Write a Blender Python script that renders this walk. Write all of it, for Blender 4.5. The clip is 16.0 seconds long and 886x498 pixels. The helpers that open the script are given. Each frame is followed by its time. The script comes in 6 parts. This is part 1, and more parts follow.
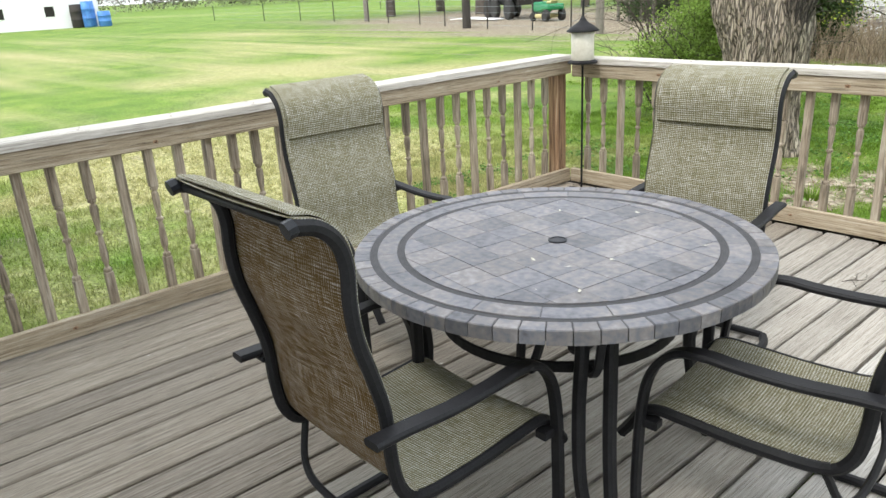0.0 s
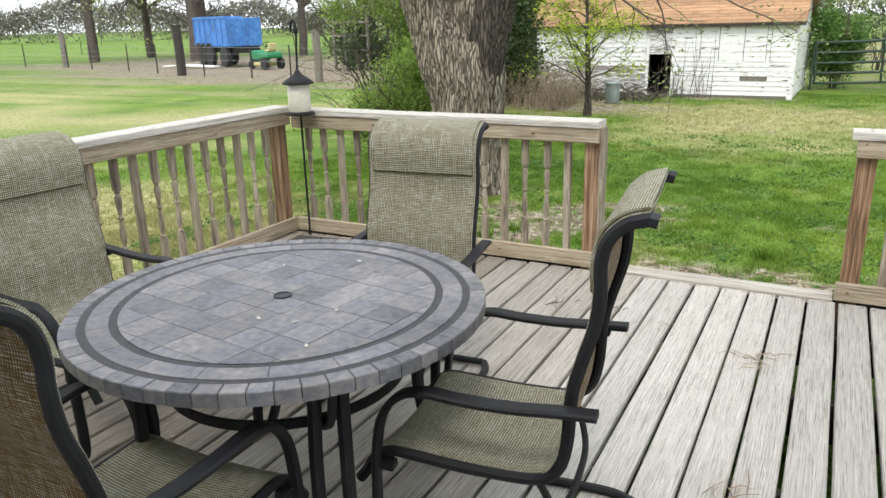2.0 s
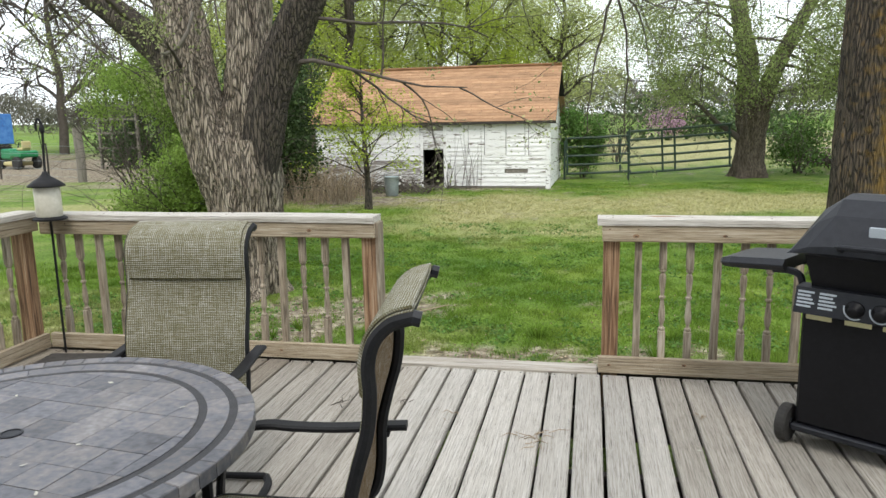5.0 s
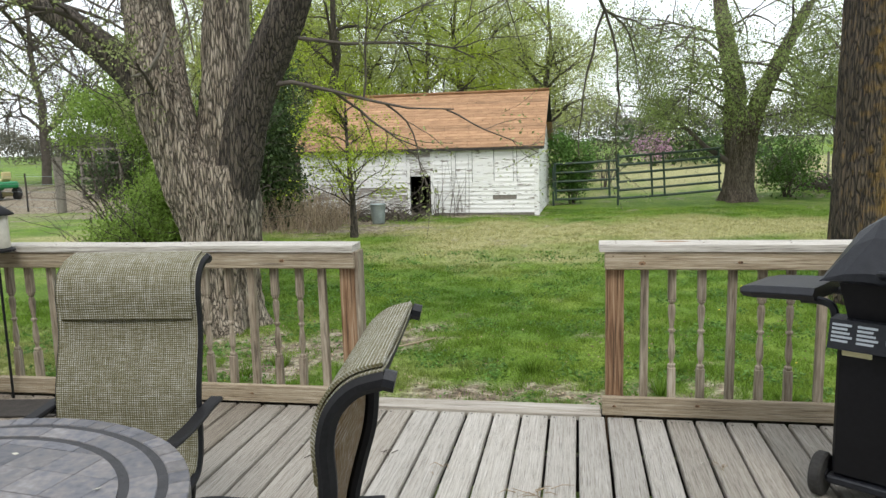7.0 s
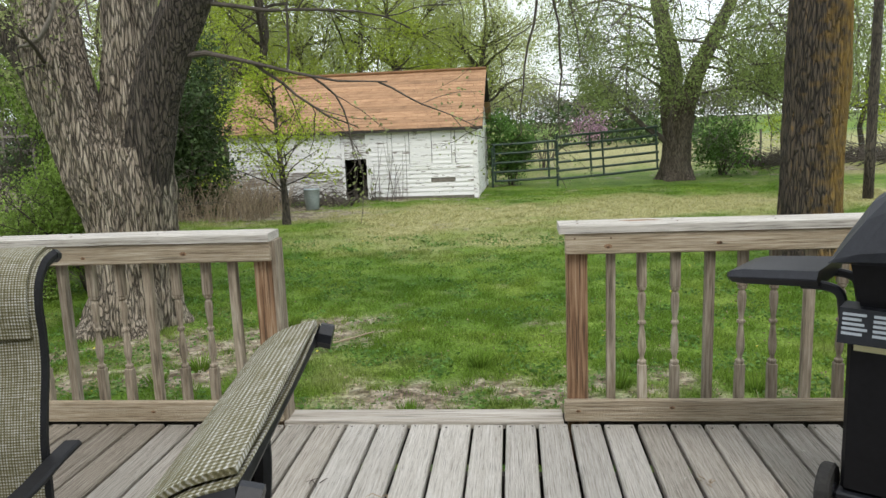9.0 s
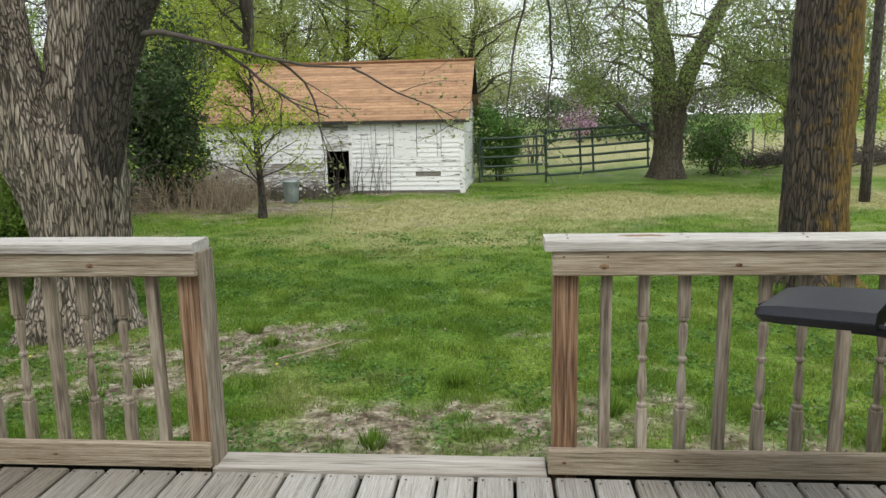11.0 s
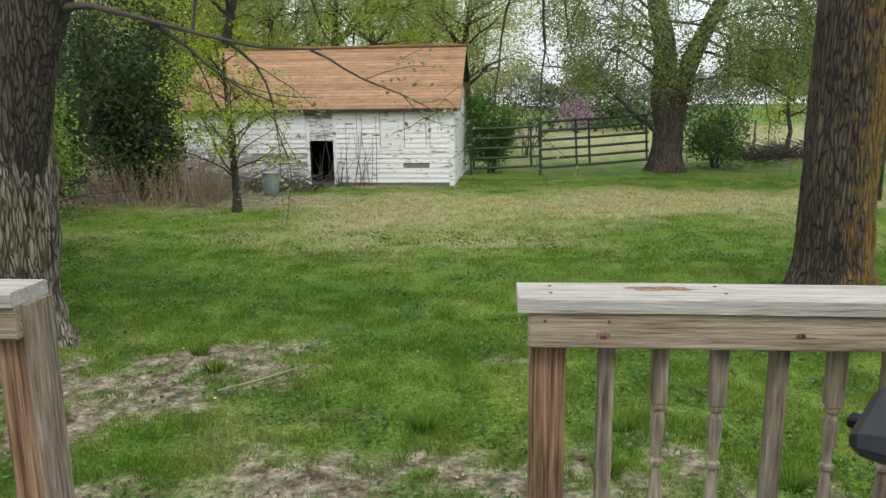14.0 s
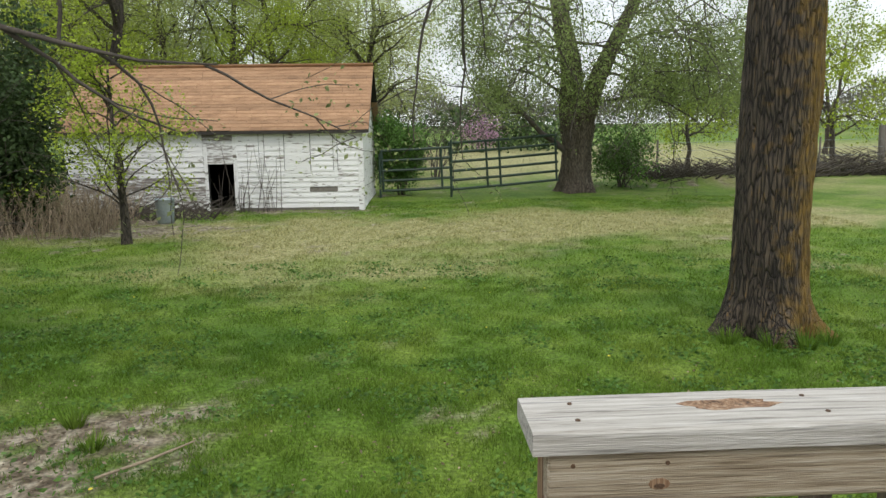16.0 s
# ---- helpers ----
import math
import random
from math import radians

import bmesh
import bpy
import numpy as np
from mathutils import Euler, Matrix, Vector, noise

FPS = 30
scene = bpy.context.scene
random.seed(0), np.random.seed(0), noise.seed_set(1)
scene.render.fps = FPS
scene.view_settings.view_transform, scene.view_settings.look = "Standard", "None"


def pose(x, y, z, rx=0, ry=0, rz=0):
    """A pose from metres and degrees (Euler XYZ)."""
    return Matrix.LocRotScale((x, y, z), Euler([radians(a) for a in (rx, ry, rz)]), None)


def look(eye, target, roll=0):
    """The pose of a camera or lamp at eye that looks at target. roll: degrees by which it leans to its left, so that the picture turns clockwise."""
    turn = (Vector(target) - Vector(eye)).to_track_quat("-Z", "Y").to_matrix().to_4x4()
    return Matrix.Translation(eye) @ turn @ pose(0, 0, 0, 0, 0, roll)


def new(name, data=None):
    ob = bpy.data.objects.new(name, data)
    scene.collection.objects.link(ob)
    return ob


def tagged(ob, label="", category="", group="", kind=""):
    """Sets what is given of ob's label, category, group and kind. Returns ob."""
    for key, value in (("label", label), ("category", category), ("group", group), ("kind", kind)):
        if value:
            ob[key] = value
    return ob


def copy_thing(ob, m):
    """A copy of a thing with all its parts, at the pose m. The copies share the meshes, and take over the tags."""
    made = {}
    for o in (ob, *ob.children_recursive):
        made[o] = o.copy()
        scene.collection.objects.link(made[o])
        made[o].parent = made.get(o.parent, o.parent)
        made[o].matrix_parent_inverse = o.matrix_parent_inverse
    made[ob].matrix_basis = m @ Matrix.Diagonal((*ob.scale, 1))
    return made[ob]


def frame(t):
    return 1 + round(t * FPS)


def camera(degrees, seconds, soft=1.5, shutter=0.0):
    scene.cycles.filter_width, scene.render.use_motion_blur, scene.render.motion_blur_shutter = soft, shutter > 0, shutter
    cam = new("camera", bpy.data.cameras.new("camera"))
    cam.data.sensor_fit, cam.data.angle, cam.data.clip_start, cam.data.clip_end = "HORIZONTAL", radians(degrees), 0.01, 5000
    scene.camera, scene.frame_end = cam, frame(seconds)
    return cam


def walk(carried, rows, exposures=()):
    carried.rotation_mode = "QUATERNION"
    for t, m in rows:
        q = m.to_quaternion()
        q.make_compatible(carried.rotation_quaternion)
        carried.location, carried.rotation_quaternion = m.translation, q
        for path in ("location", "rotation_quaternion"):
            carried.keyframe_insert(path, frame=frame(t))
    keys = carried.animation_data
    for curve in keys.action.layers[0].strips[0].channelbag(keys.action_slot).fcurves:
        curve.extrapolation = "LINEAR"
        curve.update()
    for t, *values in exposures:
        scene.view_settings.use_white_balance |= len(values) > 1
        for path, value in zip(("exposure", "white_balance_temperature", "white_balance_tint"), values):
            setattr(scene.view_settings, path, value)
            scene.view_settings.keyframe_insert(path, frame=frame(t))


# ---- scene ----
cam = camera(62.3, 16.0)
PATH = [
    (0, (1.124, -4.088, 1.404), (-0.311, -2.871, 0.727), -3.3),
    (0.5, (1.125, -4.085, 1.407), (-0.236, -2.778, 0.745), -2.4),
    (1, (1.136, -4.098, 1.417), (-0.124, -2.681, 0.78), -2.6),
    (1.5, (1.153, -4.096, 1.43), (0.053, -2.546, 0.807), -2.2),
    (2, (1.169, -4.077, 1.436), (0.265, -2.393, 0.846), -1.4),
    (2.5, (1.187, -4.067, 1.448), (0.462, -2.283, 0.908), -1.4),
    (3, (1.201, -4.058, 1.452), (0.605, -2.213, 0.96), -1.1),
    (3.5, (1.207, -4.057, 1.462), (0.709, -2.167, 1.04), -1.0),
    (4, (1.214, -4.05, 1.469), (0.78, -2.132, 1.106), -1.2),
    (4.5, (1.213, -4.035, 1.466), (0.81, -2.11, 1.104), -1.2),
    (4.7, (1.213, -4.026, 1.458), (0.818, -2.1, 1.096), -1.1),
    (7, (1.147, -3.63, 1.393), (0.788, -1.683, 1.108), -1.6),
    (7.5, (1.15, -3.498, 1.348), (0.781, -1.552, 1.075), -1.1),
    (8, (1.134, -3.376, 1.332), (0.779, -1.429, 1.049), -1.3),
    (8.5, (1.079, -3.213, 1.34), (0.811, -1.254, 1.041), -2.3),
    (9, (1.072, -3.084, 1.316), (0.876, -1.121, 0.984), -2.3),
    (11.3, (1.124, -2.44, 1.308), (0.96, -0.479, 0.953), -1.1),
    (11.5, (1.136, -2.387, 1.32), (0.957, -0.428, 0.963), -0.8),
    (12, (1.202, -2.238, 1.331), (0.969, -0.283, 0.979), 0.1),
    (12.5, (1.258, -2.138, 1.324), (0.978, -0.192, 0.96), -0.0),
    (13, (1.238, -2.001, 1.315), (0.949, -0.057, 0.943), -0.2),
    (13.5, (1.205, -1.826, 1.33), (0.987, 0.124, 0.944), -0.6),
    (14, (1.21, -1.693, 1.33), (1.06, 0.264, 0.946), -0.6),
    (14.5, (1.235, -1.519, 1.349), (1.123, 0.447, 1.003), -0.4),
    (15, (1.229, -1.353, 1.334), (1.188, 0.616, 0.987), 0.7),
    (15.5, (1.146, -1.201, 1.359), (1.171, 0.773, 1.039), 0.2),
    (16, (1.067, -1.06, 1.352), (1.172, 0.909, 1.017), -0.7),
]
walk(cam, [(t, look(eye, target, roll)) for t, eye, target, roll in PATH],
     exposures=[(0, 0.54), (1, 0.52), (1.5, 0.36), (2.5, 0.22), (3.5, 0.08), (4.5, 0.0), (8.5, -0.2), (12.5, -0.36), (16, -0.48)])

# ---- world and light: a bright overcast day ----
world = bpy.data.worlds.new("overcast")
scene.world = world
world.use_nodes = True
wn, wl = world.node_tree.nodes, world.node_tree.links
sky = wn.new("ShaderNodeTexSky")
sky.sky_type, sky.sun_disc = "NISHITA", False
sky.sun_elevation, sky.sun_rotation = radians(52), radians(200)
sky.air_density, sky.dust_density = 1.0, 3.0
haze = wn.new("ShaderNodeMix")
haze.data_type, haze.blend_type = "RGBA", "MIX"
haze.inputs["Factor"].default_value = 0.82
haze.inputs["B"].default_value = (8.6, 9.0, 9.4, 1)
wl.new(sky.outputs["Color"], haze.inputs["A"])
wl.new(haze.outputs["Result"], wn["Background"].inputs["Color"])
wn["Background"].inputs["Strength"].default_value = 0.2
sun_data = bpy.data.lights.new("sun", "SUN")
sun_data.energy, sun_data.angle, sun_data.color = 1.5, radians(14), (1.0, 0.96, 0.9)
sun = new("sun", sun_data)
sun.matrix_world = look((5, -12, 22), (0, 3, 0))

G = -0.45          # the lawn's level; the deck's boards are at 0
rng = np.random.default_rng(7)


# ---- helpers of this scene ----
def thing(name, m=None, **tags):
    ob = new(name)
    ob.empty_display_size = 0.2
    if m is not None:
        ob.matrix_world = m
    return tagged(ob, **tags)


def part(name, bm, material, parent=None, label="", smooth=False):
    me = bpy.data.meshes.new(name)
    bmesh.ops.recalc_face_normals(bm, faces=bm.faces)
    bm.to_mesh(me)
    bm.free()
    return part_mesh(name, me, material, parent, label, smooth)


def part_mesh(name, me, material, parent=None, label="", smooth=False):
    if material is not None and not me.materials:
        me.materials.append(material)
    if smooth:
        me.polygons.foreach_set("use_smooth", [True] * len(me.polygons))
    ob = new(name, me)
    ob.parent = parent
    return tagged(ob, label=label)


def array_mesh(name, verts, faces):
    """A mesh from arrays of corners and of equally sided faces."""
    me = bpy.data.meshes.new(name)
    verts, faces = np.asarray(verts, np.float32), np.asarray(faces, np.int32)
    n, k = faces.shape
    me.vertices.add(len(verts))
    me.vertices.foreach_set("co", verts.ravel())
    me.loops.add(n * k)
    me.loops.foreach_set("vertex_index", faces.ravel())
    me.polygons.add(n)
    me.polygons.foreach_set("loop_start", np.arange(0, n * k, k, dtype=np.int32))
    me.update(calc_edges=True)
    return me


def box(bm, x0, x1, y0, y1, z0, z1, bevel=0.0):
    m = Matrix.LocRotScale(((x0 + x1) / 2, (y0 + y1) / 2, (z0 + z1) / 2), None, (abs(x1 - x0), abs(y1 - y0), abs(z1 - z0)))
    made = bmesh.ops.create_cube(bm, size=1, matrix=m)
    if bevel:
        edges = list({e for v in made["verts"] for e in v.link_edges})
        bmesh.ops.bevel(bm, geom=edges, offset=bevel, segments=1, affect="EDGES")
    return bm


def one_box(*a, bevel=0.0):
    return box(bmesh.new(), *a, bevel=bevel)


def sweep(bm, pts, shape, closed=False, up=None):
    """Sweeps a flat outline (list of (side, up) offsets, or one per point) along points."""
    pts = [Vector(p) for p in pts]
    rings = []
    side = None
    for i, p in enumerate(pts):
        a, b = pts[max(i - 1, 0)], pts[min(i + 1, len(pts) - 1)]
        if closed:
            a, b = pts[i - 1], pts[(i + 1) % len(pts)]
        d = (b - a).normalized()
        if up is not None:
            side = d.cross(Vector(up))
        elif side is None:
            side = d.cross(Vector((0, 0, 1)) if abs(d.z) < 0.95 else Vector((0, 1, 0)))
        side = (side - d * side.dot(d)).normalized()
        top = side.cross(d)
        s = shape(i) if callable(shape) else shape
        rings.append([bm.verts.new(p + side * u + top * v) for u, v in s])
    n = len(rings[0])
    for r, q in list(zip(rings, rings[1:])) + ([(rings[-1], rings[0])] if closed else []):
        for j in range(n):
            bm.faces.new((r[j], r[(j + 1) % n], q[(j + 1) % n], q[j]))
    if not closed:
        bm.faces.new(rings[0][::-1])
        bm.faces.new(rings[-1])
    return bm


def circle(r, n=8):
    return [(r * math.cos(k * math.tau / n), r * math.sin(k * math.tau / n)) for k in range(n)]


def oblong(w, h, c=0.25):
    c = c * min(w, h)
    w, h = w / 2, h / 2
    return [(w, h - c), (w - c, h), (c - w, h), (-w, h - c), (-w, c - h), (c - w, -h), (w - c, -h), (w, c - h)]


def lathe(bm, profile, seg=12, at=(0, 0, 0)):
    """Turns a profile of (radius, height) round a plumb axis."""
    at = Vector(at)
    rings = [[bm.verts.new(at + Vector((r * math.cos(k * math.tau / seg), r * math.sin(k * math.tau / seg), z))) for k in range(seg)]
             for r, z in profile]
    for a, b in zip(rings, rings[1:]):
        for k in range(seg):
            bm.faces.new((a[k], a[(k + 1) % seg], b[(k + 1) % seg], b[k]))
    bm.faces.new(rings[0][::-1])
    bm.faces.new(rings[-1])
    return bm


def smooth_path(pts, n=6):
    """A Catmull-Rom line through points."""
    p = [Vector(q) for q in pts]
    p = [2 * p[0] - p[1]] + p + [2 * p[-1] - p[-2]]
    out = []
    for a, b, c, d in zip(p, p[1:], p[2:], p[3:]):
        for k in range(n):
            t = k / n
            out.append(0.5 * (2 * b + (c - a) * t + (2 * a - 5 * b + 4 * c - d) * t * t + (3 * b - a - 3 * c + d) * t ** 3))
    return out + [p[-2]]


# ---- materials ----
def material(name, ramp, scale, rough=0.7, metal=0.0, bump=0.2, stretch=(1, 1, 1), fine=8.0, vary=0.0, bump_scale=1.0,
             detail=6.0, through_light=0.0, attr=None, coords="Object", spec=0.5, relief="noise", crack=0.0):
    """Procedural paint: coarse and fine noise drive a colour ramp and the relief. stretch: scale along x, y, z."""
    m = bpy.data.materials.new(name)
    m.use_nodes = True
    n, l = m.node_tree.nodes, m.node_tree.links
    b = n["Principled BSDF"]
    co = n.new("ShaderNodeTexCoord")
    info = n.new("ShaderNodeObjectInfo")
    shift = n.new("ShaderNodeVectorMath")
    shift.operation = "MULTIPLY_ADD"
    shift.inputs[1].default_value = stretch
    l.new(co.outputs[coords], shift.inputs[0])
    spread = n.new("ShaderNodeMath")
    spread.operation = "MULTIPLY"
    spread.inputs[1].default_value = 37.0
    l.new(info.outputs["Random"], spread.inputs[0])
    l.new(spread.outputs[0], shift.inputs[2])
    big, small = n.new("ShaderNodeTexNoise"), n.new("ShaderNodeTexNoise")
    for t, sc in ((big, scale), (small, scale * fine)):
        t.inputs["Scale"].default_value = sc
        t.inputs["Detail"].default_value = detail
        l.new(shift.outputs[0], t.inputs["Vector"])
    mix = n.new("ShaderNodeMath")
    mix.operation = "MULTIPLY_ADD"
    mix.inputs[1].default_value = 0.5
    half = n.new("ShaderNodeMath")
    half.operation = "MULTIPLY"
    half.inputs[1].default_value = 0.5
    l.new(small.outputs["Fac"], half.inputs[0])
    l.new(big.outputs["Fac"], mix.inputs[0])
    l.new(half.outputs[0], mix.inputs[2])
    cr = n.new("ShaderNodeValToRGB")
    el = cr.color_ramp.elements
    while len(el) < len(ramp):
        el.new(0.5)
    for e, (p, c) in zip(el, ramp):
        e.position, e.color = p, (*c, 1)
    l.new(mix.outputs[0], cr.inputs["Fac"])
    colour = cr.outputs["Color"]
    if vary:
        hsv = n.new("ShaderNodeHueSaturation")
        mr = n.new("ShaderNodeMapRange")
        mr.inputs["To Min"].default_value, mr.inputs["To Max"].default_value = 1 - vary, 1 + vary
        if attr == "island":
            geo = n.new("ShaderNodeNewGeometry")
            l.new(geo.outputs["Random Per Island"], mr.inputs["Value"])
        else:
            l.new(info.outputs["Random"], mr.inputs["Value"])
        l.new(mr.outputs[0], hsv.inputs["Value"])
        l.new(colour, hsv.inputs["Color"])
        colour = hsv.outputs["Color"]
    height = mix.outputs[0]
    if relief == "bark":
        # plates of bark parted by a network of dark furrows that wander along the limb
        flat = n.new("ShaderNodeVectorMath")
        flat.operation = "MULTIPLY"
        flat.inputs[1].default_value = (1, 1, 1.15)
        l.new(shift.outputs[0], flat.inputs[0])
        wander = n.new("ShaderNodeTexNoise")
        wander.inputs["Scale"].default_value, wander.inputs["Detail"].default_value = scale * 0.8, 3
        l.new(flat.outputs[0], wander.inputs["Vector"])
        bend = n.new("ShaderNodeVectorMath")
        bend.operation = "MULTIPLY_ADD"
        bend.inputs[1].default_value = (0.07, 0.07, 0.05)
        l.new(wander.outputs["Color"], bend.inputs[0])
        l.new(flat.outputs[0], bend.inputs[2])
        v = n.new("ShaderNodeTexVoronoi")
        v.feature = "DISTANCE_TO_EDGE"
        v.inputs["Scale"].default_value = scale * 2.3
        l.new(bend.outputs[0], v.inputs["Vector"])
        pw = n.new("ShaderNodeMapRange")
        pw.inputs["From Max"].default_value = 0.16
        l.new(v.outputs["Distance"], pw.inputs["Value"])
        dark = n.new("ShaderNodeMix")
        dark.data_type, dark.blend_type = "RGBA", "MULTIPLY"
        dark.inputs["Factor"].default_value = 0.72
        l.new(colour, dark.inputs["A"])
        l.new(pw.outputs[0], dark.inputs["B"])
        colour = dark.outputs["Result"]
        add = n.new("ShaderNodeMath")
        add.operation = "MULTIPLY_ADD"
        add.inputs[1].default_value = 0.7
        l.new(pw.outputs[0], add.inputs[0])
        l.new(mix.outputs[0], add.inputs[2])
        height = add.outputs[0]
    if crack:
        wv = n.new("ShaderNodeTexNoise")
        wv.inputs["Scale"].default_value = scale * 1.7
        wv.inputs["Detail"].default_value = 3
        l.new(shift.outputs[0], wv.inputs["Vector"])
        mr2 = n.new("ShaderNodeMapRange")
        mr2.inputs["From Min"].default_value, mr2.inputs["From Max"].default_value = 0.34, 0.42
        l.new(wv.outputs["Fac"], mr2.inputs["Value"])
        dk = n.new("ShaderNodeMix")
        dk.data_type, dk.blend_type = "RGBA", "MULTIPLY"
        dk.inputs["Factor"].default_value = crack
        l.new(colour, dk.inputs["A"])
        l.new(mr2.outputs[0], dk.inputs["B"])
        colour = dk.outputs["Result"]
    l.new(colour, b.inputs["Base Color"])
    b.inputs["Roughness"].default_value, b.inputs["Metallic"].default_value = rough, metal
    b.inputs["Specular IOR Level"].default_value = spec
    if through_light:
        tr = n.new("ShaderNodeBsdfTranslucent")
        mx = n.new("ShaderNodeMixShader")
        mx.inputs[0].default_value = through_light
        l.new(colour, tr.inputs["Color"])
        l.new(b.outputs[0], mx.inputs[1])
        l.new(tr.outputs[0], mx.inputs[2])
        l.new(mx.outputs[0], n["Material Output"].inputs["Surface"])
    if bump:
        bp = n.new("ShaderNodeBump")
        bp.inputs["Strength"].default_value, bp.inputs["Distance"].default_value = bump, 0.01 * bump_scale
        l.new(height, bp.inputs["Height"])
        l.new(bp.outputs[0], b.inputs["Normal"])
    return m


GREY_WOOD = [(0.34, (0.13, 0.11, 0.088)), (0.44, (0.315, 0.285, 0.24)), (0.54, (0.41, 0.378, 0.328)), (0.66, (0.50, 0.47, 0.42))]
RAIL_WOOD = [(0.34, (0.12, 0.08, 0.045)), (0.44, (0.30, 0.237, 0.158)), (0.54, (0.41, 0.343, 0.247)), (0.66, (0.55, 0.49, 0.39))]
RED_WOOD = [(0.34, (0.06, 0.033, 0.018)), (0.45, (0.19, 0.105, 0.055)), (0.54, (0.30, 0.185, 0.105)), (0.66, (0.42, 0.31, 0.21))]
PALE_WOOD = [(0.34, (0.22, 0.195, 0.16)), (0.43, (0.40, 0.375, 0.33)), (0.54, (0.50, 0.475, 0.43)), (0.66, (0.62, 0.60, 0.56))]
BROWN_WOOD = [(0.34, (0.085, 0.066, 0.047)), (0.44, (0.205, 0.172, 0.132)), (0.54, (0.30, 0.262, 0.21)), (0.66, (0.42, 0.38, 0.32))]
m_plank = material("weathered_deck_boards", GREY_WOOD, 2.6, 0.85, stretch=(78, 1.5, 78), fine=5, bump=0.8, vary=0.16, crack=0.45)
m_plank_pale = material("bleached_deck_boards", [(p, tuple(0.97 * v for v in c)) for p, c in PALE_WOOD], 2.6, 0.85, stretch=(78, 1.5, 78), fine=5, bump=0.8, vary=0.14, crack=0.45)
m_plank_brown = material("damp_brown_deck_boards", BROWN_WOOD, 2.6, 0.8, stretch=(78, 1.5, 78), fine=5, bump=0.8, vary=0.18, crack=0.45)
m_rail_x = material("weathered_rail_along", RAIL_WOOD, 2.2, 0.85, stretch=(1.2, 52, 52), fine=5, bump=0.7, vary=0.1, crack=0.45)
m_cap_x = material("bleached_cap_board", [(p, tuple(min(0.72, 1.12 * v) for v in c)) for p, c in PALE_WOOD], 2.2, 0.8, stretch=(1.2, 40, 40), fine=6, bump=0.7, vary=0.05, crack=0.45)
SPINDLE_WOOD = [(0.32, (0.06, 0.046, 0.031)), (0.45, (0.2, 0.162, 0.117)), (0.56, (0.31, 0.263, 0.2)), (0.68, (0.45, 0.405, 0.33))]
m_spindle = material("weathered_spindles", SPINDLE_WOOD, 2.2, 0.85, stretch=(9, 9, 0.7), fine=6, bump=0.4, vary=0.2, crack=0.45)
m_post = material("reddish_post_wood", RED_WOOD, 2.2, 0.8, stretch=(22, 22, 0.6), fine=4, bump=0.5, vary=0.1, crack=0.5)
m_frame = material("dark_powder_coat", [(0.3, (0.007, 0.007, 0.008)), (0.7, (0.016, 0.016, 0.018))], 20, 0.55, bump=0.05, spec=0.22)
m_slate = material("slate_tiles", [(0.32, (0.06, 0.06, 0.068)), (0.46, (0.115, 0.118, 0.135)), (0.56, (0.165, 0.154, 0.152)), (0.7, (0.235, 0.232, 0.24))], 5, 0.5, fine=10,
                   bump=0.25, vary=0.22)
m_grout = material("dark_grout", [(0.3, (0.02, 0.02, 0.022)), (0.7, (0.05, 0.05, 0.054))], 30, 0.7)
m_white = material("peeling_white_paint", [(0.355, (0.14, 0.11, 0.09)), (0.405, (0.40, 0.38, 0.36)), (0.43, (0.78, 0.78, 0.77)), (0.7, (0.86, 0.86, 0.85))], 1.6, 0.7,
                   stretch=(0.8, 1, 5), fine=5, bump=0.4)
m_white_bad = material("badly_peeled_white_paint", [(0.38, (0.17, 0.14, 0.12)), (0.49, (0.33, 0.31, 0.29)), (0.535, (0.72, 0.72, 0.71)), (0.7, (0.84, 0.84, 0.83))],
                       1.6, 0.75, stretch=(0.8, 1, 5), fine=5, bump=0.4)
m_shingle = material("rust_orange_shingles", [(0.3, (0.18, 0.102, 0.056)), (0.5, (0.355, 0.208, 0.113)), (0.7, (0.47, 0.295, 0.17))], 3, 0.9, fine=20, bump=0.3, vary=0.2)
m_edge = material("grey_edge_board", GREY_WOOD, 2.2, 0.85, stretch=(0.6, 16, 16), fine=5, bump=0.6, crack=0.5)
m_metal_white = material("white_metal_siding", [(0.3, (0.74, 0.75, 0.76)), (0.7, (0.82, 0.83, 0.84))], 2, 0.5, bump=0.05)
m_dark = material("dark_inside", [(0.3, (0.01, 0.009, 0.008)), (0.7, (0.03, 0.026, 0.022))], 3, 0.9)
m_black = material("black_enamel", [(0.3, (0.004, 0.004, 0.005)), (0.7, (0.009, 0.009, 0.011))], 6, 0.45, bump=0.03, spec=0.2)
m_plastic = material("grey_black_plastic", [(0.3, (0.008, 0.009, 0.012)), (0.7, (0.02, 0.022, 0.028))], 30, 0.42, bump=0.08, spec=0.3)
m_print = material("pale_print", [(0.3, (0.3, 0.34, 0.38)), (0.7, (0.4, 0.44, 0.48))], 30, 0.5, bump=0)
m_brass = material("pale_yellow_sticker", [(0.3, (0.5, 0.47, 0.25)), (0.7, (0.62, 0.58, 0.35))], 30, 0.5, bump=0)
m_galv = material("galvanised_steel", [(0.3, (0.2, 0.25, 0.26)), (0.7, (0.42, 0.48, 0.49))], 5, 0.5, metal=0.4, fine=10)
m_gate = material("dark_green_gate_paint", [(0.3, (0.012, 0.03, 0.02)), (0.7, (0.03, 0.06, 0.04))], 8, 0.5)
m_blue = material("faded_blue_paint", [(0.3, (0.06, 0.09, 0.2)), (0.48, (0.05, 0.19, 0.52)), (0.7, (0.12, 0.3, 0.62))], 1.5, 0.6, fine=6)
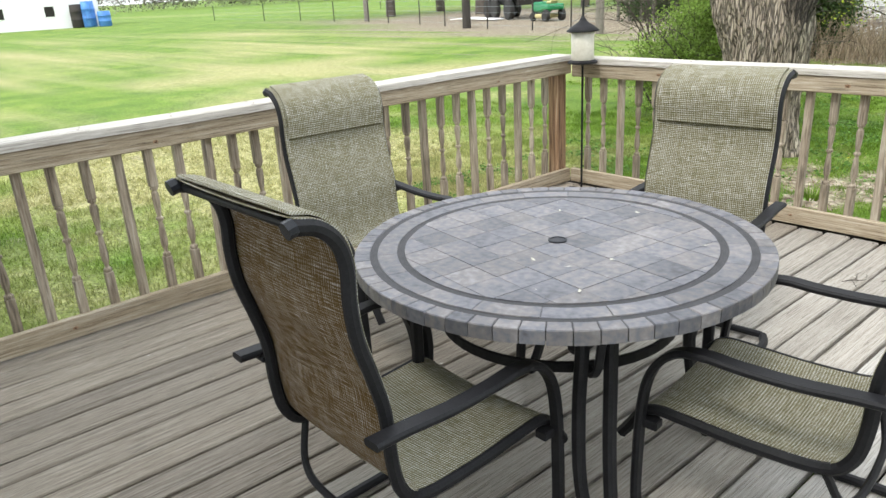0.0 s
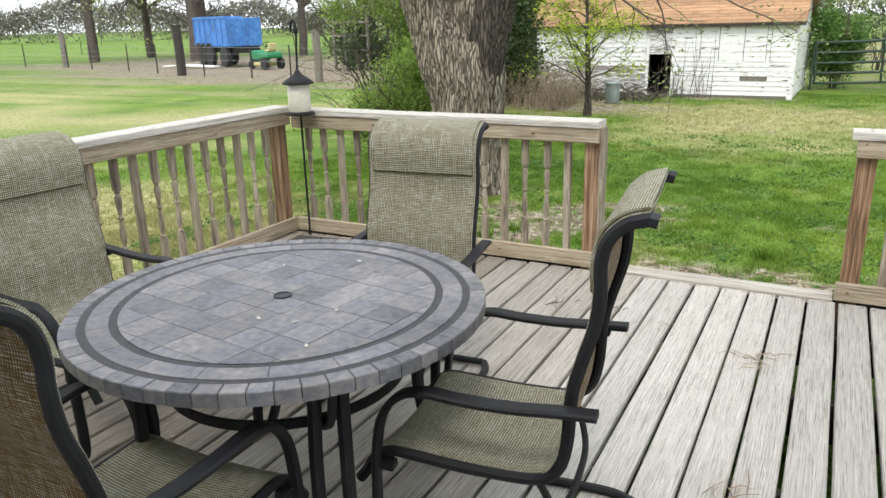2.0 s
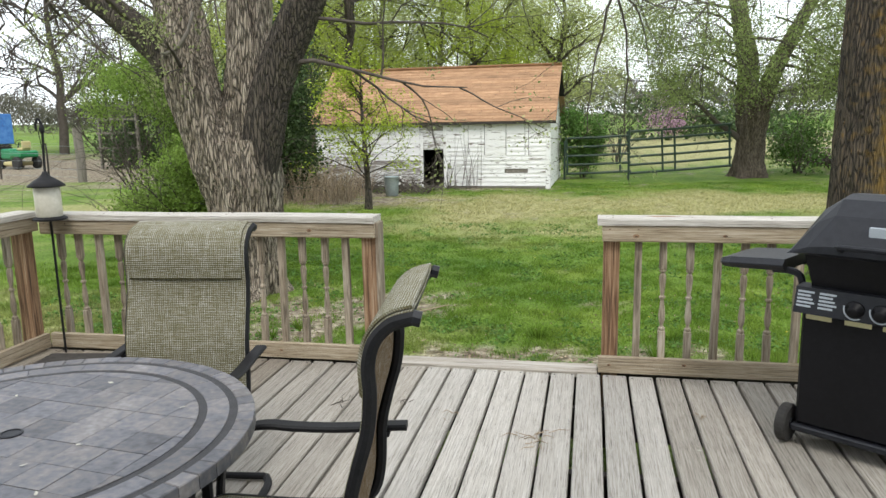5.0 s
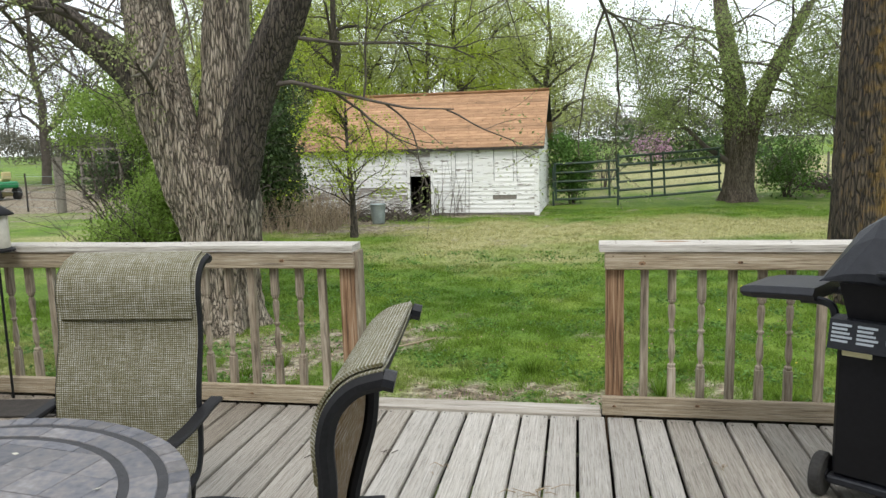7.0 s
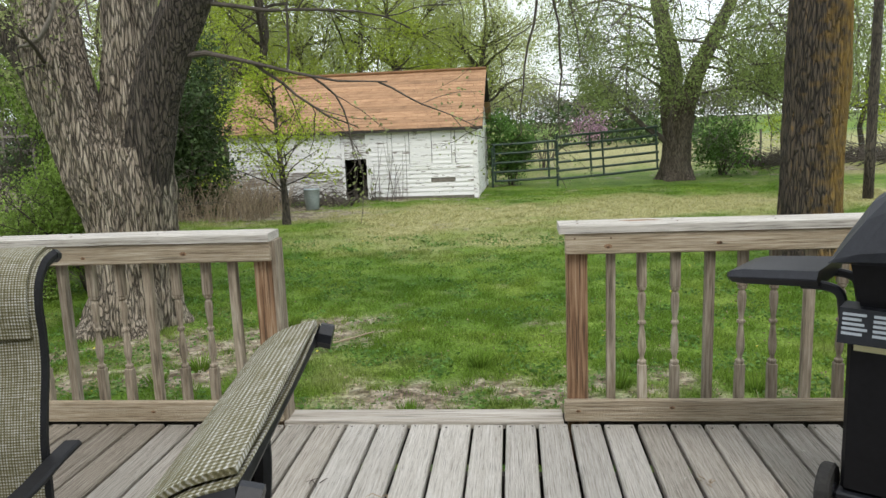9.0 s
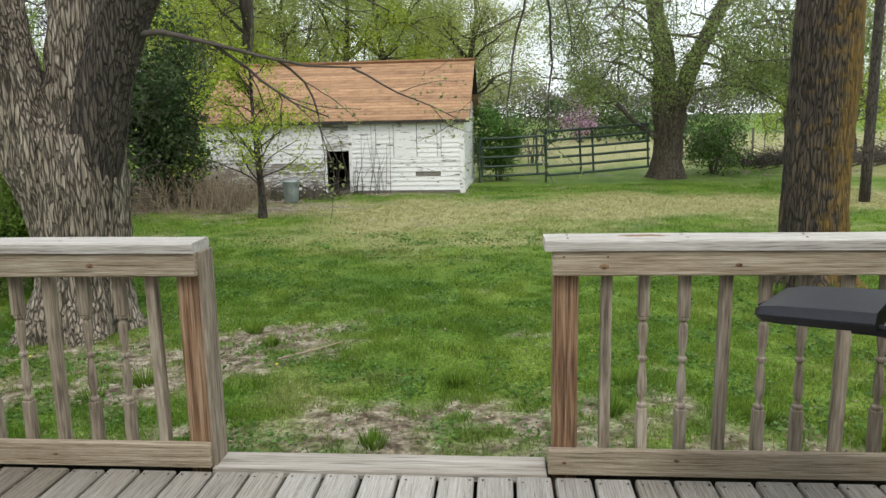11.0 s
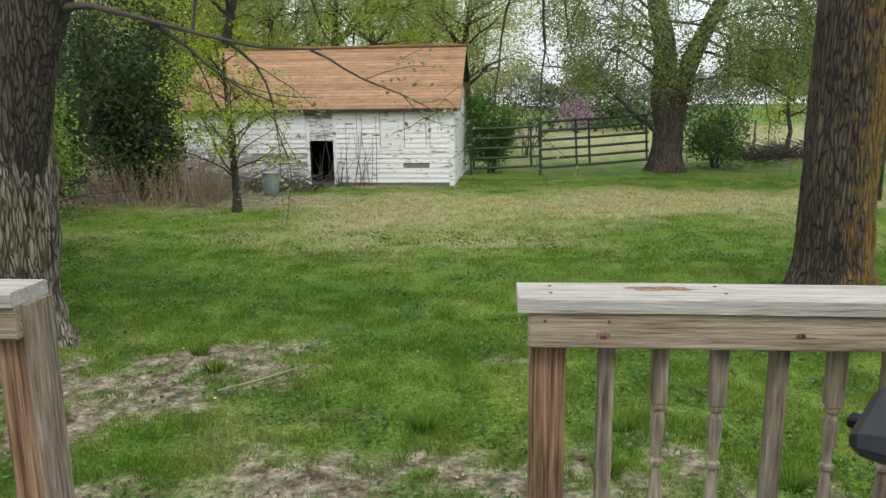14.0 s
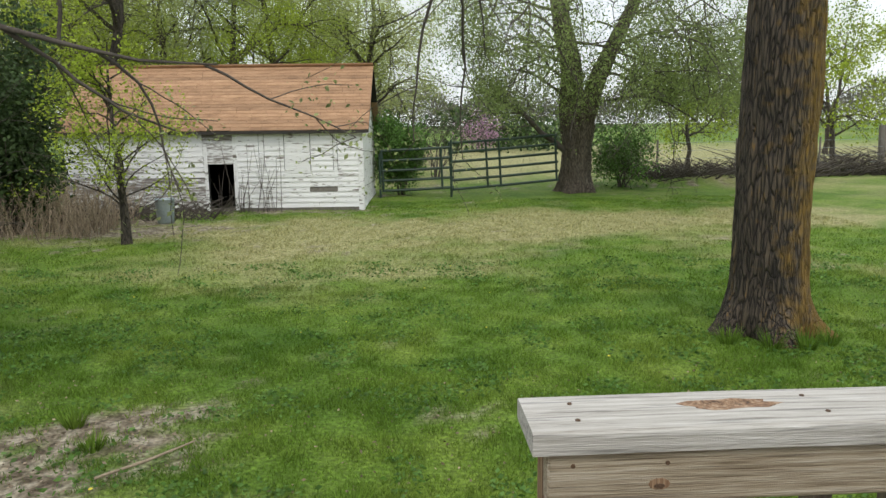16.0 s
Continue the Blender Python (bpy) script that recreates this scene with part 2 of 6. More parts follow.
m_green = material("tractor_green", [(0.3, (0.01, 0.16, 0.06)), (0.7, (0.03, 0.26, 0.1))], 6, 0.4)
m_yellow = material("dull_yellow_paint", [(0.3, (0.4, 0.35, 0.15)), (0.7, (0.55, 0.48, 0.25))], 6, 0.5)
m_rubber = material("tyre_rubber", [(0.3, (0.015, 0.015, 0.015)), (0.7, (0.04, 0.038, 0.035))], 10, 0.85)
m_old_post = material("old_grey_posts", [(0.3, (0.1, 0.09, 0.075)), (0.7, (0.26, 0.235, 0.2))], 3, 0.9, stretch=(6, 6, 0.7), fine=6, bump=0.6)
m_dark_post = material("creosoted_post", [(0.3, (0.02, 0.018, 0.015)), (0.7, (0.06, 0.052, 0.045))], 3, 0.9, stretch=(6, 6, 0.7))
m_bark = material("furrowed_bark", [(0.36, (0.15, 0.12, 0.088)), (0.5, (0.34, 0.285, 0.218)), (0.64, (0.52, 0.455, 0.362))], 15, 0.95, stretch=(1, 1, 0.12), fine=5, bump=1.0,
                  bump_scale=4, relief="bark")
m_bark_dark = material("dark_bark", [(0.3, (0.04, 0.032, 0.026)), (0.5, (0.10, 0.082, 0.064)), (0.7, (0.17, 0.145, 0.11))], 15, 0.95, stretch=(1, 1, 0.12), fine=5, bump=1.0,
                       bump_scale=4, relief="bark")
m_twig = material("twig_bark", [(0.3, (0.045, 0.036, 0.03)), (0.7, (0.13, 0.11, 0.09))], 9, 0.9)
m_straw = material("dry_stalks", [(0.3, (0.2, 0.15, 0.1)), (0.7, (0.42, 0.34, 0.24))], 9, 0.9, vary=0.3, attr="island")


def leafy(name, a, b, light=0.35):
    return material(name, [(0.3, a), (0.7, b)], 3, 0.6, bump=0, vary=0.45, attr="island", through_light=light, spec=0.25)


m_leaf_yellow = leafy("yellow_green_leaves", (0.26, 0.36, 0.03), (0.42, 0.5, 0.07), 0.45)
m_leaf_spring = leafy("spring_leaves", (0.19, 0.26, 0.075), (0.34, 0.41, 0.16), 0.5)
m_leaf_pale = leafy("pale_catkins_and_leaves", (0.2, 0.25, 0.08), (0.36, 0.4, 0.18), 0.4)
m_leaf_deep = leafy("deep_green_leaves", (0.03, 0.06, 0.02), (0.085, 0.13, 0.045), 0.25)
m_leaf_bush = leafy("fresh_bush_leaves", (0.08, 0.18, 0.035), (0.16, 0.28, 0.07), 0.35)
m_leaf_wisp = leafy("feathery_green", (0.19, 0.31, 0.055), (0.32, 0.43, 0.11), 0.5)
m_leaf_redbud = leafy("redbud_blossom", (0.4, 0.22, 0.34), (0.55, 0.35, 0.48))
m_leaf_far = leafy("far_woods_leaves", (0.32, 0.38, 0.12), (0.5, 0.55, 0.22), 0.6)


# ---- ground: one lawn sheet out to the horizon ----
def value_noise(x, y, scale, seed):
    table = np.random.default_rng(seed).random((257, 257))
    u, v = np.asarray(x) / scale + 91.3, np.asarray(y) / scale + 57.7
    i, j = np.floor(u).astype(int), np.floor(v).astype(int)
    f, g = u - i, v - j
    f, g = f * f * (3 - 2 * f), g * g * (3 - 2 * g)
    i, j = i % 256, j % 256
    return (table[i, j] * (1 - f) + table[i + 1, j] * f) * (1 - g) + (table[i, j + 1] * (1 - f) + table[i + 1, j + 1] * f) * g


def spot(x, y, cx, cy, rx, ry, turn=0.0):
    c, s = math.cos(turn), math.sin(turn)
    a, b = ((x - cx) * c + (y - cy) * s) / rx, ((y - cy) * c - (x - cx) * s) / ry
    return np.exp(-(a * a + b * b))


def bare_soil(x, y):
    """How bare the lawn is: worn patches off the deck's step, and the dirt lot beyond the wire fence."""
    n = 0.36 * value_noise(x, y, 0.55, 3) + 0.34 * value_noise(x, y, 0.19, 4) + 0.3 * value_noise(x, y, 0.075, 5)
    p = (0.95 * spot(x, y, -1.25, 2.5, 0.75, 0.5, 0.5) + 0.75 * spot(x, y, -0.7, 3.4, 0.8, 0.3, 0.2) + 0.62 * spot(x, y, 0.9, 1.55, 1.5, 0.45)
         + 0.5 * spot(x, y, 0.3, 0.9, 3.0, 0.6) + 0.5 * spot(x, y, -2.4, 2.0, 1.0, 1.2) + 0.5 * spot(x, y, 2.6, 1.0, 1.2, 0.5))
    lot = 2.2 * spot(x, y, -23, 24.5, 16, 7.0, -0.25)
    edge = 0.9 * spot(x, y, -5.6, 12.6, 3.2, 1.6, -0.1) + 0.5 * spot(x, y, 9.5, 19.5, 3.0, 0.8) + 0.5 * spot(x, y, -1.0, 14.6, 2.2, 0.35)
    return np.clip((p + lot + edge + 0.5 + 1.7 * (n - 0.5) - 0.88) * 3.2, 0, 1)


def dry_grass(x, y):
    n = 0.5 * value_noise(x, y, 2.3, 11) + 0.3 * value_noise(x, y, 0.7, 12) + 0.2 * value_noise(x, y, 0.25, 13)
    p = (0.42 * spot(x, y, 1.2, 11.2, 4.5, 2.0) + 0.4 * spot(x, y, 7, 12.5, 5, 2.2) + 0.45 * spot(x, y, -7, -1.0, 3.5, 3.5)
         + 0.35 * spot(x, y, -14, 6, 6, 3.0, 0.4) + 1.0 * spot(x, y, 16, 40, 26, 16) + 0.3 * spot(x, y, -30, 6, 24, 10) + 0.2 * spot(x, y, -2, 8.0, 3, 1.2) + 0.1 * spot(x, y, 1, 9.5, 10, 4) - 0.16 * spot(x, y, 1, 3.5, 6, 3.2))
    return np.clip((p + n - 0.62) * 2.6, 0, 1)


def lawn_height(x, y):
    return G + 0.05 * (value_noise(x, y, 1.4, 21) - 0.5) + 0.018 * (value_noise(x, y, 0.3, 22) - 0.5) + 0.22 * spot(x, y, 10.5, 20.3, 3.5, 0.8)


def steps(lo, near0, near1, hi, fine, grow=1.35):
    out = list(np.arange(near0, near1 + 1e-6, fine))
    for end, sign, into in ((hi, 1, out), (lo, -1, out)):
        d, p = fine, (near1 if sign > 0 else near0)
        while abs(p) < abs(end) if p * end > 0 else True:
            d *= grow
            p += sign * d
            into.append(p)
            if abs(p) > abs(end):
                break
    return np.array(sorted(out))


def attributes(me, x, y):
    for name, f in (("bare", bare_soil), ("dry", dry_grass)):
        a = me.attributes.new(name, "FLOAT", "POINT")
        a.data.foreach_set("value", f(x, y).astype(np.float32))


def lawn_material(name, blades):
    m = bpy.data.materials.new(name)
    m.use_nodes = True
    n, l = m.node_tree.nodes, m.node_tree.links
    b = n["Principled BSDF"]
    b.inputs["Roughness"].default_value, b.inputs["Specular IOR Level"].default_value = 0.85, 0.2
    co = n.new("ShaderNodeTexCoord")

    def ramp(scale, *stops):
        t, r = n.new("ShaderNodeTexNoise"), n.new("ShaderNodeValToRGB")
        t.inputs["Scale"].default_value, t.inputs["Detail"].default_value = scale, 8
        l.new(co.outputs["Object"], t.inputs["Vector"])
        while len(r.color_ramp.elements) < len(stops):
            r.color_ramp.elements.new(0.5)
        for e, (p, c) in zip(r.color_ramp.elements, stops):
            e.position, e.color = p, (*c, 1)
        l.new(t.outputs["Fac"], r.inputs["Fac"])
        return t, r.outputs["Color"]

    def blend(fac, a, c):
        x = n.new("ShaderNodeMix")
        x.data_type = "RGBA"
        l.new(fac, x.inputs["Factor"])
        l.new(a, x.inputs["A"])
        l.new(c, x.inputs["B"])
        return x.outputs["Result"]

    def layer(attr):
        a = n.new("ShaderNodeAttribute")
        a.attribute_name = attr
        return a.outputs["Fac"]

    _, green = ramp(1.1, (0.3, (0.085, 0.17, 0.018)), (0.5, (0.14, 0.235, 0.03)), (0.7, (0.2, 0.285, 0.045)))
    _, straw = ramp(14, (0.35, (0.26, 0.262, 0.095)), (0.65, (0.46, 0.435, 0.215)))
    fine, soil = ramp(9, (0.36, (0.12, 0.092, 0.06)), (0.49, (0.255, 0.212, 0.15)), (0.64, (0.45, 0.40, 0.305)))
    colour = blend(layer("dry"), green, straw)
    if not blades:
        colour = blend(layer("bare"), colour, soil)
        bp = n.new("ShaderNodeBump")
        bp.inputs["Strength"].default_value, bp.inputs["Distance"].default_value = 0.7, 0.03
        tuft = n.new("ShaderNodeTexNoise")
        tuft.inputs["Scale"].default_value, tuft.inputs["Detail"].default_value = 30, 10
        l.new(co.outputs["Object"], tuft.inputs["Vector"])
        l.new(tuft.outputs["Fac"], bp.inputs["Height"])
        l.new(bp.outputs[0], b.inputs["Normal"])
    geo, hsv, mr = n.new("ShaderNodeNewGeometry"), n.new("ShaderNodeHueSaturation"), n.new("ShaderNodeMapRange")
    if blades:
        mr.inputs["To Min"].default_value, mr.inputs["To Max"].default_value = 0.55, 1.5
        l.new(geo.outputs["Random Per Island"], mr.inputs["Value"])
        tr, mx = n.new("ShaderNodeBsdfTranslucent"), n.new("ShaderNodeMixShader")
        mx.inputs[0].default_value = 0.3
    else:
        grain = n.new("ShaderNodeTexNoise")
        grain.inputs["Scale"].default_value, grain.inputs["Detail"].default_value = 34, 10
        l.new(co.outputs["Object"], grain.inputs["Vector"])
        mr.inputs["From Min"].default_value, mr.inputs["From Max"].default_value = 0.3, 0.7
        mr.inputs["To Min"].default_value, mr.inputs["To Max"].default_value = 0.38, 1.3
        l.new(grain.outputs["Fac"], mr.inputs["Value"])
    l.new(mr.outputs[0], hsv.inputs["Value"])
    l.new(colour, hsv.inputs["Color"])
    l.new(hsv.outputs[0], b.inputs["Base Color"])
    if blades:
        l.new(hsv.outputs[0], tr.inputs["Color"])
        l.new(b.outputs[0], mx.inputs[1])
        l.new(tr.outputs[0], mx.inputs[2])
        l.new(mx.outputs[0], n["Material Output"].inputs["Surface"])
    return m


m_lawn, m_blade = lawn_material("lawn_and_soil", False), lawn_material("grass_blades", True)
gx, gy = steps(-900, -9, 11, 900, 0.14), steps(-900, -3, 19, 900, 0.14)
X, Y = np.meshgrid(gx, gy)
Z = np.where((np.abs(X) < 60) & (np.abs(Y) < 60), lawn_height(X, Y), G)
nx, ny = len(gx), len(gy)
idx = np.arange(nx * ny).reshape(ny, nx)
quads = np.stack([idx[:-1, :-1], idx[:-1, 1:], idx[1:, 1:], idx[1:, :-1]], -1).reshape(-1, 4)
me = array_mesh("ground", np.stack([X, Y, Z], -1).reshape(-1, 3), quads)
attributes(me, X.ravel(), Y.ravel())
part_mesh("ground", me, m_lawn, None, "patchy spring lawn with worn bare soil by the deck", True)
tagged(bpy.data.objects["ground"], category="lawn", kind="structure")


def grass(name, count, region, height, width, label, keep=1.0, power=1.5):
    """A sheet of single bent blades, thinned where the soil is bare."""
    x0, x1, y0, y1 = region
    x, y = rng.uniform(x0, x1, count), y0 + (y1 - y0) * rng.random(count) ** power
    clump = value_noise(x, y, 0.16, 31)
    ok = (rng.random(count) > bare_soil(x, y) * 0.97) & (rng.random(count) < keep * (0.35 + clump))
    ok &= ~((x > -2.5) & (x < 4.6) & (y < 0.2))
    x, y, clump = x[ok], y[ok], clump[ok]
    n = len(x)
    a, lean = rng.uniform(0, math.tau, n), rng.uniform(0.1, 0.9, n)
    h = height * rng.uniform(0.4, 1.0, n) * (0.55 + clump * 0.9)
    z = lawn_height(x, y) - 0.01
    base = np.stack([x, y, z], -1)
    side = np.stack([np.cos(a), np.sin(a), np.zeros(n)], -1) * (width * rng.uniform(0.6, 1.3, n))[:, None]
    b = rng.uniform(0, math.tau, n)
    tip = base + np.stack([np.cos(b) * h * lean, np.sin(b) * h * lean, h], -1)
    v = np.stack([base - side, base + side, tip], 1).reshape(-1, 3)
    me = array_mesh(name, v, np.arange(3 * n).reshape(-1, 3))
    attributes(me, np.repeat(x, 3), np.repeat(y, 3))
    return tagged(part_mesh(name, me, m_blade, None, label), category="grass", kind="stuff")


# ---- deck: boards, rim, rails ----
BOARD = 0.1425
deck = thing("floor", label="weathered grey deck of long boards with dark gaps", category="deck", kind="structure")
plank_meshes = []
for k in range(7):
    bm = bmesh.new()
    ys = np.linspace(-4.95, 0.0, 9)
    w = 0.1425 / 2 - 0.0055 - 0.0005 * k
    r = random.Random(k)
    shape_w = [w + r.uniform(-0.0015, 0.001) for _ in ys]
    sweep(bm, [(r.uniform(-0.001, 0.001), y, -0.016 + r.uniform(-0.0015, 0.001)) for y in ys],
          lambda i: [(shape_w[i], 0.010), (shape_w[i] - 0.005, 0.016), (0.005 - shape_w[i], 0.016), (-shape_w[i], 0.010), (-shape_w[i], -0.016), (shape_w[i], -0.016)],
          up=(0, 0, 1))
    m_ = bpy.data.meshes.new("plank")
    bmesh.ops.recalc_face_normals(bm, faces=bm.faces)
    bm.to_mesh(m_)
    bm.free()
    plank_meshes.append(m_)
PLANK_X = [1.292 + BOARD * (k + 0.5) for k in range(-25, 23)]

bm = bmesh.new()
for y in (-4.6, -3.9, -3.2, -2.5, -1.8, -1.1, -0.4):
    box(bm, -2.25, 4.55, y - 0.02, y + 0.02, -0.2, -0.034)
for a in ((-2.33, 4.6, 0.1, 0.138, -0.24, -0.006), (-2.37, -2.332, -4.95, 0.138, -0.24, -0.006), (4.6, 4.638, -4.95, 0.138, -0.24, -0.006)):
    box(bm, *a)
for x in (-2.2, 0.0, 1.35, 4.4):
    box(bm, x - 0.045, x + 0.045, 0.0, 0.09, G - 0.1, -0.2)
part("deck_frame", bm, m_dark_post, deck, "dark joists and rim under the boards")
bm = one_box(0.004, 1.268, -0.002, 0.142, -0.022, 0.014, bevel=0.004)
part("edge_board", bm, m_edge, deck, "pale grey board along the open edge")

NAILS = bmesh.new()
for x in PLANK_X:
    for s in (-0.045, 0.045):
        lathe(NAILS, [(0.0045, -0.001), (0.0045, 0.0012)], 6, (x + s + random.uniform(-0.006, 0.006), -0.03 + random.uniform(-0.012, 0.012), 0))
part("nails", NAILS, m_dark_post, deck, "rusted nail heads")


def spindle_mesh(turned):
    bm = bmesh.new()
    h = 0.019
    if not turned:
        box(bm, -h, h, -h, h, 0.03, 0.80, bevel=0.002)
    else:
        box(bm, -h, h, -h, h, 0.03, 0.255, bevel=0.003)
        box(bm, -h, h, -h, h, 0.60, 0.80, bevel=0.003)
        prof = [(0.012, 0.252), (0.0165, 0.262), (0.0165, 0.270), (0.009, 0.278), (0.0085, 0.290), (0.0145, 0.315), (0.016, 0.34), (0.013, 0.385), (0.0085, 0.425),
                (0.0095, 0.432), (0.0155, 0.438), (0.0155, 0.447), (0.0095, 0.453), (0.009, 0.462), (0.0135, 0.50), (0.0165, 0.545), (0.0145, 0.568), (0.009, 0.58),
                (0.0165, 0.588), (0.0165, 0.596), (0.012, 0.603)]
        lathe(bm, [(r * 1.15, z) for r, z in prof], 10)
    me = bpy.data.meshes.new("baluster")
    bmesh.ops.recalc_face_normals(bm, faces=bm.faces)
    bm.to_mesh(me)
    bm.free()
    me.materials.append(m_spindle)
    return me


SPINDLES = (spindle_mesh(False), spindle_mesh(True), spindle_mesh(True))


def railing(name, m, length, posts, first, label, material_long, start_phase=0, lift=0.0):
    """A rail along local +x whose inner face is at local y = 0: bottom board, top side rail, flat cap, posts and balusters behind."""
    rail = thing(name, m, label=label, category="railing", group="deck railings")
    r = random.Random(len(name) + int(length * 10))
    part("bottom_board", one_box(0, length, 0, 0.036, 0.012, 0.105, bevel=0.003), material_long, rail)
    part("top_rail", one_box(0.01, length, -0.004, 0.034, 0.758 + lift, 0.845 + lift, bevel=0.004), material_long, rail)
    cap = bmesh.new()
    sweep(cap, [(x, 0.064, 0.866 + lift + 0.0015 * math.sin(x * 5)) for x in np.linspace(-0.015, length, 10)],
          [(0.077, 0.014), (0.071, 0.019), (-0.071, 0.019), (-0.077, 0.014), (-0.077, -0.019), (0.077, -0.019)], up=(0, 0, 1))
    part("cap_board", cap, m_cap_x, rail, "sun-bleached flat cap board")
    for x in posts:
        part("post", one_box(x - 0.044, x + 0.044, 0.038, 0.126, -0.3, 0.845 + lift, bevel=0.003), m_post, rail, "reddish square post")
    x, k = first, start_phase
    while x < length - 0.03:
        if all(abs(x - p) > 0.07 for p in posts):
            b = new("baluster", SPINDLES[k % 3])
            b.parent = rail
            b.location = (x, 0.056, 0)
            b.rotation_euler = (r.uniform(-0.012, 0.012), r.uniform(-0.008, 0.008), r.choice((0, math.pi / 2, math.pi)) + r.uniform(-0.04, 0.04))
            k += 1
        x += 0.1365
    return rail


far_left = railing("deck_railing", pose(-2.215, 0, 0), 2.215, (2.167,), 0.11, "weathered wooden deck railing with turned balusters beside the opening", m_rail_x, 1)
part("end_board", one_box(2.213, 2.232, 0.02, 0.13, -0.2, 0.845, bevel=0.002), m_spindle, far_left, "greyed trim board on the end post")
far_right = railing("deck_railing", pose(1.272, 0, 0), 3.2, (0.062, 1.7, 3.1), 0.205, "weathered wooden deck railing with turned balusters behind the grill", m_rail_x, 0)
left_side = railing("deck_railing", pose(-2.215, -4.92, 0, 0, 0, 90), 4.92, (0.1, 2.8, 4.87), 0.2, "long weathered wooden railing along the lawn side", m_rail_x, 0, 0.022)
m_knot = material("dark_knot_wood", [(0.3, (0.05, 0.028, 0.015)), (0.7, (0.15, 0.085, 0.045))], 40, 0.8)


def disc(centre, rx, rz, axis, depth=0.0009):
    """A knot or nail head lying in a board's face, a hair proud of it."""
    bm = lathe(bmesh.new(), [(1.0, 0.0), (0.85, depth)], 10)
    turn_ = pose(0, 0, 0, 90, 0, 0) if axis == "y" else Matrix.Identity(4)
    bmesh.ops.transform(bm, matrix=Matrix.Translation(centre) @ turn_ @ Matrix.Diagonal((rx, rz, 1, 1)), verts=bm.verts)
    return bm


for rail, knots in ((far_right, ((0.188, 0.79, 0.017), (0.64, 0.795, 0.012), (1.25, 0.8, 0.014), (0.06, 0.06, 0.01), (0.46, 0.075, 0.012))),
                    (far_left, ((1.82, 0.80, 0.015), (1.35, 0.79, 0.011), (0.7, 0.8, 0.013), (1.6, 0.06, 0.011))),
                    (left_side, ((0.9, 0.82, 0.013), (2.0, 0.81, 0.012), (3.1, 0.82, 0.014), (4.2, 0.81, 0.012), (1.5, 0.06, 0.012)))):
    for x, z, r in knots:
        y = -0.0045 if z > 0.5 else -0.0005
        ring = part("knot", disc((x, y + 0.0003, z), r * 1.05, r * 0.6, "y", 0.0006), m_post, rail, "swirled brown knot in the wood")
        part("knot_heart", disc((x, y - 0.0004, z - r * 0.2), r * 0.55, r * 0.27, "y", 0.0005), m_knot, ring, "dark heart of the knot")
    n_ = random.Random(len(rail.name))
    top = 0.8855 + (0.022 if rail is left_side else 0.0)
    x = 0.07
    while x < (4.8 if rail is left_side else 2.1):
        for y in (0.03, 0.1):
            part("nail", disc((x + n_.uniform(-0.02, 0.02), y + n_.uniform(-0.01, 0.01), top), 0.0045, 0.0045, "z", 0.002), m_knot, rail)
        x += 0.41
    for x in (0.05, 0.2):
        part("nail", disc((x, -0.0045, 0.825 + (0.022 if rail is left_side else 0)), 0.004, 0.004, "y"), m_knot, rail)
sp = bmesh.new()
rs = random.Random(2)
ring_ = [sp.verts.new((0.33 + 0.085 * math.cos(k * math.tau / 18) * rs.uniform(0.75, 1.1), 0.075 + 0.026 * math.sin(k * math.tau / 18) * rs.uniform(0.7, 1.1), 0.8868)) for k in range(18)]
sp.faces.new(ring_)
ext_ = bmesh.ops.extrude_face_region(sp, geom=list(sp.faces))
bmesh.ops.translate(sp, verts=[v for v in ext_["geom"] if isinstance(v, bmesh.types.BMVert)], vec=(0, 0, -0.0012))
part("worn_spot", sp, m_post, far_right, "brown worn spot on the cap board")

# the unseen house behind the camera, a plain wall that closes the place
bm = one_box(-6, 8, -5.4, -5.2, G, 2.9)
# eave and upper block, added out of view to cut the sky's light
box(bm, -6.3, 8.3, -5.7, -4.75, 2.9, 3.05)
box(bm, -6.3, 8.3, -6.6, -5.7, 2.9, 4.6)
tagged(part("wall_house", bm, m_white, None, "unseen white house wall with added eave and upper block that shade the deck"), category="wall", kind="structure")

# ---- shed ----
shed = thing("shed", pose(0.21, 14.85, -0.47, 0, 0, -1.8), label="small old clapboard shed, peeling white paint, rusty orange shingle roof", category="shed")
L, D, H, RIDGE = 6.3, 3.7, 1.80, 3.13
t = 0.1
door0, door1, dtop = -3.30, -2.76, 1.03
walls = bmesh.new()
for a in ((-L, door0, 0, t, 0.05, H), (door1, 0, 0, t, 0.05, H), (door0, door1, 0, t, dtop, H), (-L, 0, D - t, D, 0, H), (-L, -L + t, t, D - t, 0, H), (-t, 0, t, D - t, 0, H)):
    box(walls, *a)
part("wall", walls, m_dark, shed, "dark board sheathing")
for x in (-L, -t):
    g = bmesh.new()
    vs = [g.verts.new(p) for p in ((x, 0, H), (x, D, H), (x, D / 2, RIDGE - 0.06), (x + t, 0, H), (x + t, D, H), (x + t, D / 2, RIDGE - 0.06))]
    for f in ((0, 1, 2), (3, 5, 4), (0, 3, 4, 1), (1, 4, 5, 2), (2, 5, 3, 0)):
        g.faces.new([vs[i] for i in f])
    part("gable", g, m_white, shed, "white gable with flaking paint")
part("shed_floor", one_box(-L + t, -t, t, D - t, 0.0, 0.04), m_dark, shed)
part("sill_board", one_box(-L, 0.0, -0.012, 0.0, 0.0, 0.10), m_old_post, shed, "bare brown sill along the ground")


